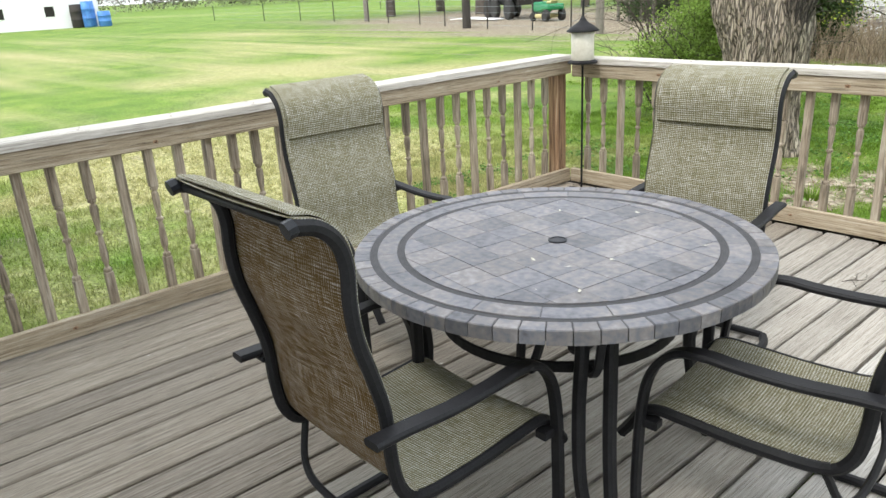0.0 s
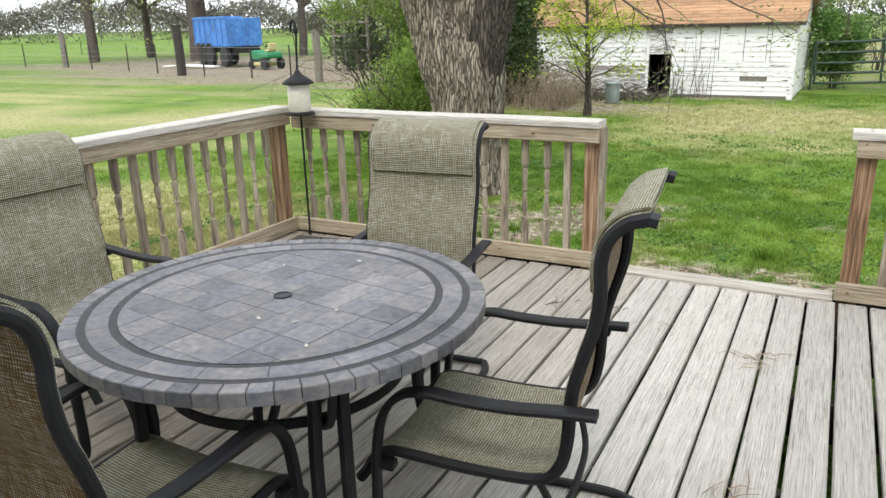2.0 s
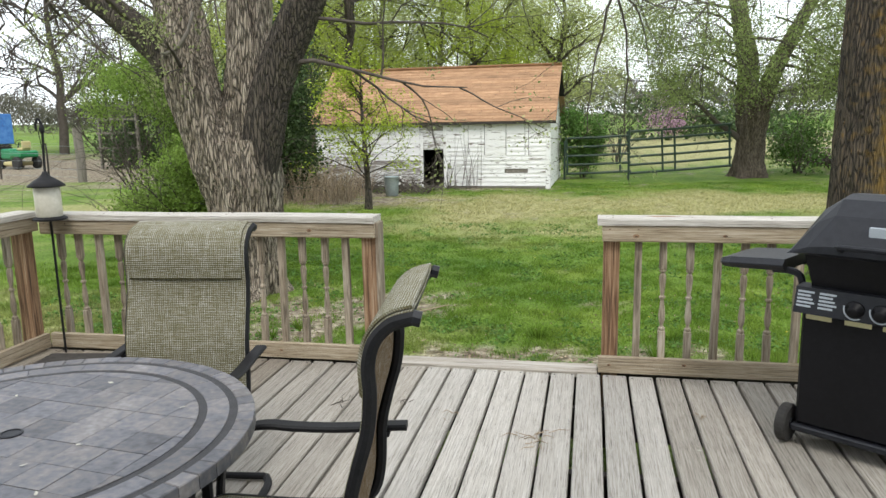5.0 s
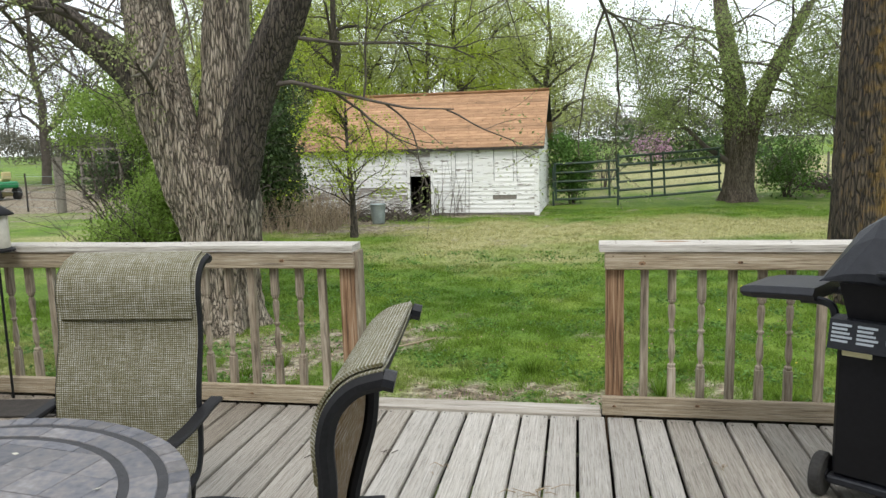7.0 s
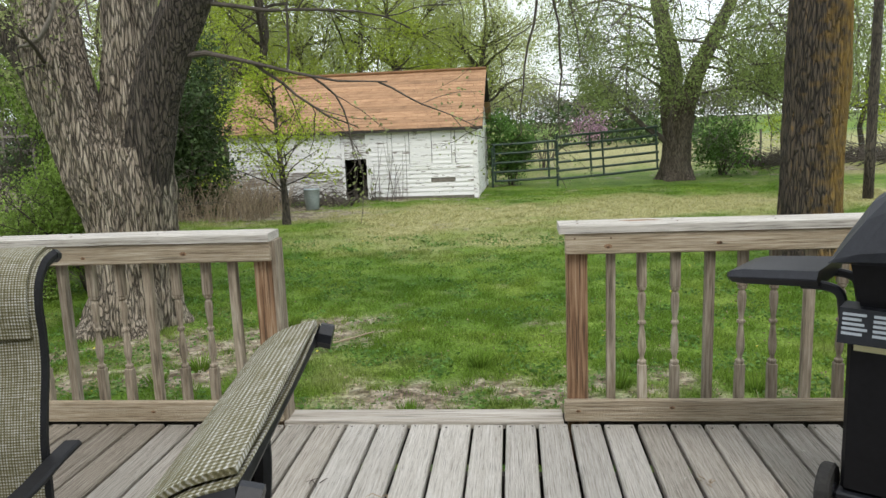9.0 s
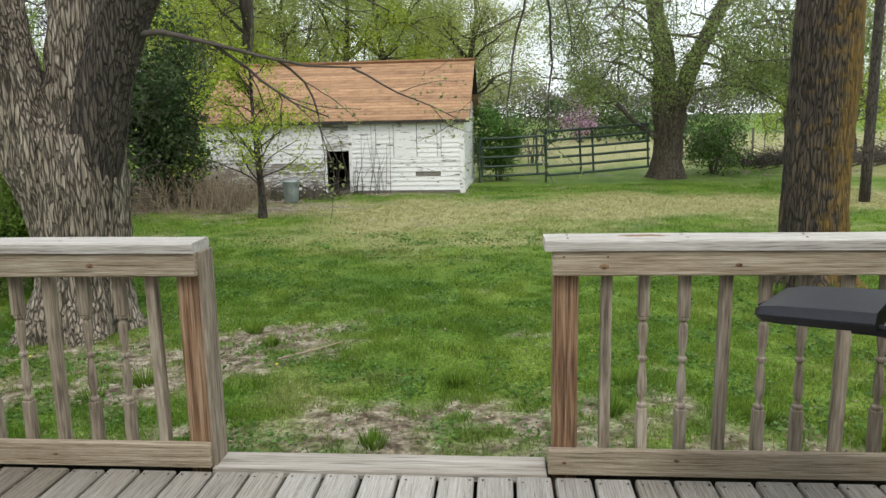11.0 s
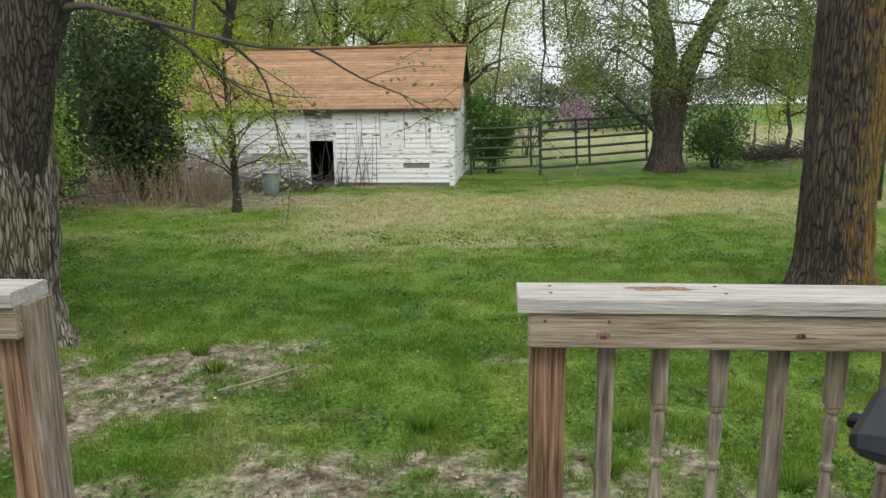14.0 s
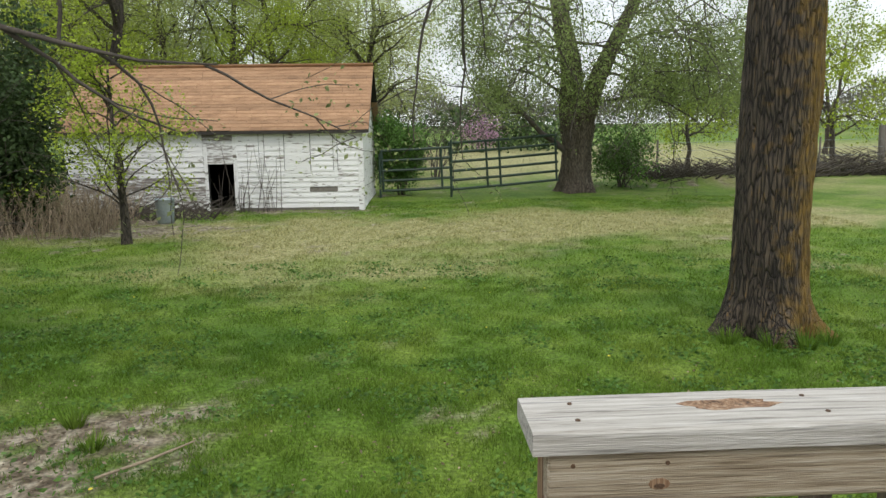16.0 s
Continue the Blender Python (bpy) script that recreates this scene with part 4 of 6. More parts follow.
# ---- gas grill: local +x runs along its front to its left, local +y out of its back ----
grill = thing("gas_grill", pose(2.10, -0.76, 0, 0, 0, -35), label="black gas grill on a wheeled cart with side shelf", category="grill")
CW, CD = 0.60, 0.42
part("cart", one_box(0.0, CW, 0.0, CD, 0.10, 0.60, bevel=0.012), m_black, grill, "black sheet-metal cart")
part("base_shelf", one_box(-0.01, CW + 0.02, -0.02, CD + 0.02, 0.07, 0.10, bevel=0.006), m_plastic, grill)
panel = bmesh.new()
sweep(panel, [(-0.02, 0, 0), (CW + 0.02, 0, 0)], [(0.0, 0.60), (0.045, 0.605), (0.02, 0.712), (-0.06, 0.716), (-0.06, 0.60)], up=(0, 0, 1))
panel_ob = part("control_panel", panel, m_plastic, grill, "sloped dark control panel")


def on_panel(x, h):
    f = (h - 0.605) / 0.107
    return Vector((x, -0.0455 + 0.025 * f, h))


for x0, x1, rows_ in ((-0.01, 0.06, 5), (0.075, 0.145, 5)):
    for k in range(rows_):
        h = 0.69 - k * 0.0145
        w = (x1 - x0) * (0.75 + 0.25 * ((k * 7 + 3) % 5) / 4)
        bm = bmesh.new()
        q = [on_panel(x0, h), on_panel(x0 + w, h), on_panel(x0 + w, h + 0.008), on_panel(x0, h + 0.008)]
        lo = [bm.verts.new(v + Vector((0, 0.0005, 0))) for v in q]
        hi = [bm.verts.new(v + Vector((0, -0.0008, 0))) for v in q]
        bm.faces.new(hi)
        for i in range(4):
            bm.faces.new((lo[i], lo[(i + 1) % 4], hi[(i + 1) % 4], hi[i]))
        part("print_bar", bm, m_print, panel_ob)
for x in (0.215, 0.31, 0.41, 0.51):
    bm = bmesh.new()
    lathe(bm, [(0.036, 0.0), (0.034, 0.008), (0.024, 0.012), (0.022, 0.034), (0.018, 0.038)], 20)
    bmesh.ops.transform(bm, matrix=Matrix.Translation(on_panel(x, 0.652)) @ Matrix.Rotation(radians(100), 4, "X"), verts=bm.verts)
    part("knob", bm, m_black, grill, "black control knob", True)
    mark = bmesh.new()
    sweep(mark, [on_panel(x + 0.042 * math.cos(a), 0.655 + 0.042 * math.sin(a)) + Vector((0, -0.0012, 0)) for a in np.linspace(radians(170), radians(300), 12)], oblong(0.006, 0.002))
    part("dial_mark", mark, m_print, panel_ob, "pale curved dial mark")
for x0, x1 in ((0.02, 0.12), (0.17, 0.27), (0.31, 0.40), (0.45, 0.55)):
    part("sticker", one_box(x0, x1, -0.002, 0.0, 0.574, 0.594), m_brass, grill, "pale yellow label strip")
lid = bmesh.new()
prof = [(-0.05, 0.855), (-0.075, 0.87), (-0.072, 0.90), (0.02, 1.015), (0.10, 1.075), (0.20, 1.09), (0.33, 1.08), (0.41, 1.0), (0.44, 0.87), (0.42, 0.855)]
LID_RISE = (0.10, 0.30, 0.78, 1.0, 1.0, 0.78, 0.30, 0.10)
sweep(lid, [(x, 0, 0) for x in (-0.047, -0.035, 0.03, 0.10, CW - 0.10, CW - 0.03, CW + 0.035, CW + 0.047)],
      lambda i: [(-y, 0.855 + (z - 0.855) * LID_RISE[i]) for y, z in prof], up=(0, 0, 1))
part("lid", lid, m_plastic, grill, "domed charcoal-black lid", False)
fire = one_box(0.0, CW, -0.01, CD, 0.66, 0.853)
for v in fire.verts:
    if v.co.z < 0.7:
        v.co.x, v.co.y = CW / 2 + (v.co.x - CW / 2) * 0.86, CD / 2 + (v.co.y - CD / 2) * 0.86
part("firebox", fire, m_black, grill, "tapered black firebox")
part("badge", one_box(0.24, 0.44, -0.034, -0.01, 0.945, 0.985, bevel=0.002), m_print, grill, "pale grey maker's plate")
handle = [(0.16, -0.055, 0.885), (0.16, -0.10, 0.905), (0.19, -0.115, 0.91), (CW - 0.1, -0.115, 0.91), (CW - 0.07, -0.10, 0.905), (CW - 0.07, -0.055, 0.885)]
part("lid_handle", sweep(bmesh.new(), smooth_path(handle, 4), circle(0.011, 8)), m_plastic, grill)
shelf = bmesh.new()
sweep(shelf, [(-0.40, 0.2, 0.752), (-0.385, 0.2, 0.756), (-0.34, 0.2, 0.762), (-0.2, 0.2, 0.772), (-0.10, 0.2, 0.778)],
      lambda i: oblong((0.26, 0.30, 0.335, 0.345, 0.345)[i], (0.026, 0.04, 0.05, 0.052, 0.052)[i], 0.45), up=(0, 0, 1))
part("side_shelf", shelf, m_plastic, grill, "grey-black plastic side shelf", False)
for y in (0.08, 0.32):
    part("shelf_bracket", sweep(bmesh.new(), smooth_path([(-0.16, y, 0.75), (-0.09, y, 0.752), (-0.045, y, 0.735), (-0.03, y, 0.68), (-0.02, y, 0.60)], 4), oblong(0.02, 0.03, 0.3)), m_plastic, grill)
part("shelf_hook", one_box(-0.425, -0.395, 0.18, 0.22, 0.735, 0.755, bevel=0.004), m_black, grill)
for y in (0.02, 0.40):
    wheel = bmesh.new()
    lathe(wheel, [(0.05, -0.02), (0.078, -0.022), (0.085, -0.014), (0.085, 0.014), (0.078, 0.022), (0.05, 0.02)], 24)
    bmesh.ops.transform(wheel, matrix=pose(-0.04, y, 0.086, 0, 90, 0), verts=wheel.verts)
    w_ob = part("wheel", wheel, m_rubber, grill, "black plastic wheel")
    hub = lathe(bmesh.new(), [(0.022, -0.026), (0.022, 0.026)], 10)
    bmesh.ops.transform(hub, matrix=pose(-0.04, y, 0.086, 0, 90, 0), verts=hub.verts)
    part("hub", hub, m_plastic, w_ob)
for y in (0.02, 0.40):
    part("leg", one_box(CW - 0.03, CW, y - 0.015, y + 0.015, 0.0, 0.08), m_black, grill)
part("propane_hose", sweep(bmesh.new(), smooth_path([(0.1, 0.46, 0.62), (0.08, 0.52, 0.45), (0.2, 0.5, 0.3)], 6), circle(0.008, 6)), m_rubber, grill)

# ---- trees and shrubs ----
class Wood:
    """Gathers tapered tubes into one mesh."""

    def __init__(self):
        self.v, self.f, self.n = [], [], 0

    def tube(self, pts, radii, seg=6):
        pts = np.asarray(pts, float)
        d = np.gradient(pts, axis=0)
        d /= np.linalg.norm(d, axis=1)[:, None] + 1e-9
        ref = np.array([0.31, 0.95, 0.05]) if abs(d[0][2]) > 0.6 else np.array([0, 0, 1.0])
        a = np.cross(d, ref)
        a /= np.linalg.norm(a, axis=1)[:, None] + 1e-9
        b = np.cross(a, d)
        k = np.arange(seg) * math.tau / seg
        ring = np.cos(k)[None, :, None] * a[:, None] + np.sin(k)[None, :, None] * b[:, None]
        self.v.append((pts[:, None] + ring * np.asarray(radii)[:, None, None]).reshape(-1, 3))
        i = np.arange(len(pts) - 1)[:, None] * seg + np.arange(seg)[None]
        j = np.arange(len(pts) - 1)[:, None] * seg + (np.arange(seg)[None] + 1) % seg
        self.f.append(np.stack([i, j, j + seg, i + seg], -1).reshape(-1, 4) + self.n)
        self.n += len(pts) * seg

    def mesh(self, name):
        return array_mesh(name, np.concatenate(self.v), np.concatenate(self.f))


def unit(v):
    return v / (np.linalg.norm(v) + 1e-9)


def grow(wood, tips, p, d, length, r, depth, g, droop=0.0, spread=0.8, kids=4, seg=5, thin=0.0025):
    """A limb with side limbs; the ends and the middles of the last ones are kept as places for leaves."""
    n = 7
    pts, q, dd = [p], p, unit(d)
    for i in range(n):
        dd = unit(dd + g.normal(0, 0.16, 3) + np.array([0, 0, -droop * (i / n)]))
        q = q + dd * length / n
        pts.append(q)
    wood.tube(pts, np.linspace(r, max(r * 0.35, thin), n + 1), seg if depth > 0 else 3)
    if depth <= 0:
        tips.extend(pts[2:])
        return
    if depth == 1:
        tips.extend(pts[4:])
    for k in range(kids):
        i = int(g.integers(2, n + 1))
        e = unit(unit(np.array(pts[i]) - np.array(pts[i - 1])) + g.normal(0, spread, 3))
        grow(wood, tips, pts[i], e, length * g.uniform(0.45, 0.72), max(r * 0.5 * (1 - i / n * 0.4), thin * 1.6), depth - 1, g, droop * 1.2, spread, kids, max(seg - 1, 3), thin)


def leaves(name, centres, per, jitter, size, g, flat=0.0, hang=0.0):
    """Small pointed leaves scattered round centres, each one a bent diamond."""
    c = np.repeat(np.asarray(centres, float), per, 0)
    n = len(c)
    c = c + g.normal(0, jitter, (n, 3))
    if hang:
        c[:, 2] -= np.abs(g.normal(0, hang, n))
    a = g.normal(0, 1, (n, 3))
    a[:, 2] = a[:, 2] * (1 - flat) - hang
    a /= np.linalg.norm(a, axis=1)[:, None]
    b = np.cross(a, g.normal(0, 1, (n, 3)))
    b /= np.linalg.norm(b, axis=1)[:, None] + 1e-9
    s = (size * g.uniform(0.5, 1.3, n))[:, None]
    v = np.stack([c, c + a * s * 0.55 + b * s * 0.33, c + a * s * 1.1 + np.cross(a, b) * s * 0.12, c + a * s * 0.55 - b * s * 0.33], 1).reshape(-1, 3)
    return array_mesh(name, v, np.arange(4 * n).reshape(-1, 4))


def bark_limb(name, pts, radii, mat_, parent, furrow=0.03, seg=56, rings=70, flare=0.0, seed=0.0):
    """A thick limb whose furrows are modelled: ridges that run along it and break."""
    line = smooth_path(pts, max(2, rings // (len(pts) - 1)))
    t_ = np.linspace(0, 1, len(line))
    rad = np.interp(t_, np.linspace(0, 1, len(radii)), radii)
    bm = bmesh.new()

    def outline(i):
        out = []
        z = line[i].z
        for k in range(seg):
            a = k * math.tau / seg
            x_, y_ = math.cos(a), math.sin(a)
            rid = noise.noise(Vector((x_ * 4.2 * rad[i] / 0.3 + seed, y_ * 4.2 * rad[i] / 0.3, z * 1.5)))
            rid2 = noise.noise(Vector((x_ * 11 * rad[i] / 0.3, y_ * 11 * rad[i] / 0.3 + seed, z * 3.2)))
            lump = noise.noise(Vector((x_ * 1.1 + seed, y_ * 1.1, z * 0.7)))
            f = 1 + lump * 0.12 + furrow * 3.2 * (abs(rid) - 0.2) + furrow * 2.0 * (abs(rid2) - 0.2)
            if flare:
                foot = max(0.0, 1 - (z - G) / 0.55) ** 2
                f += flare * foot * (0.6 + 0.7 * math.sin(a * 5 + seed) * foot)
            out.append((rad[i] * f * x_, rad[i] * f * y_))
        return out

    sweep(bm, line, outline)
    return part(name, bm, mat_, parent, "", True)


def twig_mesh(name, wood, parent, mat_=None, label=""):
    return part_mesh(name, wood.mesh(name), mat_ or m_twig, parent, label, True)


# the big forked tree just past the railing
big = thing("tree", pose(0, 0, 0), label="huge forked tree with deeply furrowed grey bark and spring twigs", category="tree")
bark_limb("trunk", [(-2.56, 3.42, G - 0.06), (-2.52, 3.42, 0.05), (-2.49, 3.43, 0.5), (-2.49, 3.43, 0.85), (-2.52, 3.45, 1.2)], (0.40, 0.36, 0.36, 0.38, 0.36), m_bark, big, 0.06, 72, 90, 0.35)
bark_limb("limb", [(-2.62, 3.40, 0.3), (-2.74, 3.36, 1.0), (-2.92, 3.34, 1.6), (-3.02, 3.34, 2.05), (-3.1, 3.4, 2.5), (-3.18, 3.48, 3.2), (-3.2, 3.55, 4.6)], (0.20, 0.28, 0.28, 0.29, 0.26, 0.21, 0.13), m_bark, big, 0.06, 56, 80, seed=3.1)
# m_bark_dark on this limb and the right one puts their shade into the colour
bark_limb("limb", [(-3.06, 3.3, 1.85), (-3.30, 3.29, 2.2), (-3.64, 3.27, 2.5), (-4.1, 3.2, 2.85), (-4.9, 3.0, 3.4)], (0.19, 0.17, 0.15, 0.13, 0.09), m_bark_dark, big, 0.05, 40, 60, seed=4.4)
bark_limb("limb", [(-2.44, 3.50, 0.7), (-2.42, 3.52, 1.4), (-2.40, 3.56, 2.0), (-2.38, 3.62, 2.7), (-2.3, 3.85, 4.4)], (0.32, 0.29, 0.25, 0.23, 0.15), m_bark, big, 0.06, 56, 80, seed=5.7)
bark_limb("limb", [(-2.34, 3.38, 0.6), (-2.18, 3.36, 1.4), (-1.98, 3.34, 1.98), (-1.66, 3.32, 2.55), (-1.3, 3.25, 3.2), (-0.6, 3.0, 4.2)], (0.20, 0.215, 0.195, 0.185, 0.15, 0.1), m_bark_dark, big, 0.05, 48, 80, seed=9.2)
g = np.random.default_rng(21)
wood, tips = Wood(), []
wood.tube([(-1.85, 3.3, 2.0), (-1.6, 3.35, 2.03), (-1.2, 3.4, 1.93), (-0.8, 3.42, 1.82), (-0.45, 3.42, 1.74), (-0.02, 3.5, 1.72)], (0.034, 0.026, 0.02, 0.016, 0.011, 0.006))
for p, d, ln, r, dep in (((-1.2, 3.4, 1.93), (0.8, 0.2, -0.45), 1.1, 0.016, 1), ((-0.7, 3.42, 1.8), (0.7, 0.1, -0.7), 1.0, 0.012, 1), ((-0.9, 3.42, 1.85), (0.3, 0, 1.0), 1.2, 0.013, 1),
                         ((-0.1, 3.5, 1.72), (0.8, 0.3, -0.3), 1.0, 0.01, 1), ((-1.62, 3.25, 2.45), (1.0, 0.5, 0.25), 2.2, 0.022, 2), ((-1.2, 3.2, 3.2), (1.0, 0.9, 0.0), 2.6, 0.022, 2),
                         ((-1.0, 3.0, 3.4), (0.6, -0.4, 0.0), 2.0, 0.04, 2), ((-0.5, 2.9, 4.2), (1, 0.6, -0.1), 3.0, 0.06, 2), ((-2.6, 3.7, 3.0), (-0.3, -1.0, 0.2), 1.6, 0.05, 2),
                         ((-2.55, 3.8, 3.6), (0.2, -1, 0.1), 2.0, 0.05, 2), ((-3.42, 3.3, 2.3), (0.3, -0.7, 0.5), 1.3, 0.045, 2), ((-4.1, 3.2, 2.95), (-0.5, -0.6, 0.2), 1.8, 0.05, 2),
                         ((-3.0, 3.3, 1.9), (0.25, -0.5, 0.25), 0.8, 0.03, 2), ((-5.0, 3.0, 3.45), (-1, 0.1, 0.05), 2.6, 0.07, 3), ((-4.6, 3.1, 3.2), (-0.9, 0.7, -0.1), 2.2, 0.04, 3), ((-4.9, 3.0, 3.4), (-0.6, -0.5, -0.05), 1.9, 0.04, 3), ((-4.3, 3.2, 3.0), (-1, 0.4, -0.25), 1.5, 0.025, 2), ((-2.5, 3.9, 4.4), (0.5, 0.3, 1), 3.0, 0.1, 2),
                         ((-4.1, 3.2, 2.95), (-0.3, 0.8, 0.3), 2.2, 0.06, 2), ((-0.5, 2.9, 4.2), (0.4, -0.9, -0.1), 2.4, 0.05, 2), ((-0.5, 2.9, 4.2), (1.2, 1.4, 0.1), 3.6, 0.06, 2)):
    grow(wood, tips, np.array(p), np.array(d, float), ln, r, dep, g, 0.06, 0.7, 4)
twig_mesh("branchwork", wood, big)
part_mesh("foliage", leaves("foliage", tips, 4, 0.045, 0.035, g, hang=0.03), m_leaf_pale, big, "sparse pale catkins and opening leaves")
dead = Wood()
dead.tube([(-3.1, 3.0, 2.12), (-2.95, 2.92, 2.12), (-2.82, 2.9, 2.18), (-2.72, 2.9, 2.32), (-2.66, 2.92, 2.5)], (0.012, 0.018, 0.022, 0.02, 0.014), 8)
twig_mesh("dead_branch", dead, big, m_old_post, "bleached dead branch stub")

# the single straight tree beyond the opening
single = thing("tree", pose(0, 0, 0), label="straight dark tree trunk with orange lichen on its bark", category="tree")
m_lichen = material("lichen_bark", [(0.3, (0.03, 0.024, 0.018)), (0.46, (0.09, 0.07, 0.052)), (0.58, (0.13, 0.1, 0.07)), (0.68, (0.24, 0.14, 0.04))], 15, 0.95,
                    stretch=(1, 1, 0.12), fine=4, bump=1.0, bump_scale=4, relief="bark")
n_, l_ = m_lichen.node_tree.nodes, m_lichen.node_tree.links
# orange lichen spreads over one flank of the trunk
where, part_xyz, patch, edge_, tint = (n_.new("ShaderNodeTexCoord"), n_.new("ShaderNodeSeparateXYZ"), n_.new("ShaderNodeTexNoise"), n_.new("ShaderNodeMapRange"), n_.new("ShaderNodeMix"))
l_.new(where.outputs["Object"], part_xyz.inputs[0])
patch.inputs["Scale"].default_value, patch.inputs["Detail"].default_value = 9, 6
l_.new(where.outputs["Object"], patch.inputs["Vector"])
blur = n_.new("ShaderNodeMath")
blur.operation = "MULTIPLY_ADD"
blur.inputs[1].default_value = 1.1
l_.new(patch.outputs["Fac"], blur.inputs[0])
l_.new(part_xyz.outputs["X"], blur.inputs[2])
edge_.inputs["From Min"].default_value, edge_.inputs["From Max"].default_value, edge_.inputs["To Max"].default_value = 4.66, 4.98, 0.72
l_.new(blur.outputs[0], edge_.inputs["Value"])
tint.data_type = "RGBA"
tint.inputs["B"].default_value = (0.3, 0.175, 0.028, 1)
skin = n_["Principled BSDF"].inputs["Base Color"]
l_.new(edge_.outputs[0], tint.inputs["Factor"])
l_.new(skin.links[0].from_socket, tint.inputs["A"])
l_.new(tint.outputs["Result"], skin)
bark_limb("trunk", [(4.2, 4.95, G - 0.06), (4.19, 4.95, 0.1), (4.19, 4.95, 0.8), (4.2, 4.95, 1.8), (4.22, 4.95, 2.8), (4.3, 4.95, 4.5)], (0.33, 0.315, 0.31, 0.295, 0.285, 0.26), m_lichen, single, 0.03, 72, 130, 0.55, seed=2.2)
g = np.random.default_rng(5)
wood, tips = Wood(), []
for k in range(9):
    a = g.uniform(0, math.tau)
    grow(wood, tips, np.array((4.35, 5.0, g.uniform(2.9, 4.4))), np.array((math.cos(a), math.sin(a), 0.35)), g.uniform(1.8, 2.8), 0.06, 2, g, 0.22, 0.7, 4)
twig_mesh("branchwork", wood, single)
part_mesh("foliage", leaves("foliage", tips, 3, 0.05, 0.035, g, hang=0.03), m_leaf_pale, single, "sparse opening leaves")

# the tree that the farm gate leans on
gate_tree = thing("tree", pose(0, 0, 0), label="old forked tree at the end of the farm gate", category="tree")
m_bark_brown = material("brown_bark", [(0.3, (0.06, 0.046, 0.034)), (0.5, (0.17, 0.135, 0.1)), (0.7, (0.29, 0.245, 0.19))], 15, 0.95, stretch=(1, 1, 0.12), fine=5, bump=1.0,
                        bump_scale=4, relief="bark")
bark_limb("trunk", [(5.64, 18.25, G - 0.06), (5.64, 18.25, 0.1), (5.66, 18.25, 0.7), (5.68, 18.25, 1.3)], (0.47, 0.41, 0.40, 0.45), m_bark_brown, gate_tree, 0.04, 48, 60, 0.3, seed=7)
bark_limb("limb", [(5.55, 18.25, 1.0), (5.5, 18.3, 1.8), (5.48, 18.3, 2.8), (5.2, 18.4, 4.2), (4.9, 18.5, 6.0)], (0.30, 0.30, 0.27, 0.22, 0.14), m_bark_brown, gate_tree, 0.04, 40, 60, seed=8)
bark_limb("limb", [(5.75, 18.25, 1.0), (5.92, 18.2, 1.7), (6.15, 18.1, 2.5), (6.5, 18.0, 3.3), (7.2, 17.8, 4.8)], (0.27, 0.26, 0.23, 0.19, 0.12), m_bark_brown, gate_tree, 0.04, 40, 60, seed=11)
g = np.random.default_rng(9)
wood, tips = Wood(), []
wood.tube([(5.5, 18.2, 0.5), (5.2, 18.15, 0.75), (4.7, 18.1, 1.1), (4.25, 18.05, 1.55), (3.85, 18.0, 1.85), (3.1, 18.0, 2.2)], (0.11, 0.085, 0.07, 0.06, 0.045, 0.025), 7)
for p0, d0 in (((4.5, 18.1, 1.3), (-0.9, 0.1, 0.2)), ((3.9, 18.0, 1.8), (-0.7, 0.1, 0.6)), ((3.2, 18.0, 2.15), (-1, 0, 0.2)), ((4.2, 18.05, 1.6), (-1, -0.2, 0.0))):
    grow(wood, [], np.array(p0), np.array(d0), 1.4, 0.025, 1, g, 0.05, 0.6, 4)
for p0, d0 in (((5.5, 18.3, 2.4), (-1, -0.3, 0.5)), ((5.5, 18.3, 2.8), (-0.8, -0.8, 0.3)), ((5.2, 18.4, 4.2), (-1, -0.4, 0.2)), ((5.2, 18.4, 4.2), (0.3, -1, 0.4)), ((4.9, 18.5, 6), (-0.7, 0, 0.7)),
               ((6.2, 18.1, 2.6), (1, -0.3, 0.2)), ((6.5, 18.0, 3.3), (0.8, -0.7, 0.1)), ((6.6, 18, 3.5), (0.2, -0.5, 0.8)), ((7.2, 17.8, 4.8), (1, 0, 0.3)), ((5.5, 18.3, 1.9), (-0.9, -0.6, 0.2)),
               ((5.95, 18.1, 1.8), (0.9, -0.8, 0.1)), ((7.2, 17.8, 4.8), (0.4, -0.8, 0.5)), ((6.3, 18.1, 3.0), (1, 0.2, -0.1)), ((5.45, 18.3, 3.2), (-1, 0.1, 0.0)), ((5.4, 18.3, 3.4), (0.6, -1, 0.0)), ((4.9, 18.5, 6), (0.4, -0.5, 0.8)), ((5.3, 18.4, 3.6), (-1, -0.6, 0.3))):
    grow(wood, tips, np.array(p0), np.array(d0), g.uniform(2.2, 3.2), 0.045, 3, g, 0.2, 0.7, 4)
for k in range(20):
    p0 = np.array((g.uniform(3.4, 10.2), g.uniform(16.4, 18.8), g.uniform(3.3, 5.6)))
    grow(wood, tips, p0, np.array((g.uniform(-0.7, 0.7), g.uniform(-0.7, 0.2), -0.35)), g.uniform(1.8, 2.6), 0.03, 2, g, 0.3, 0.7, 4)
for k in range(16):
    p0 = np.array((g.uniform(6.4, 9.4), g.uniform(16.8, 18.4), g.uniform(2.9, 5.2)))
    grow(wood, tips, p0, np.array((g.uniform(-0.6, 0.8), g.uniform(-0.6, 0.2), -0.2)), g.uniform(1.6, 2.4), 0.025, 2, g, 0.25, 0.7, 4)
twig_mesh("branchwork", wood, gate_tree)
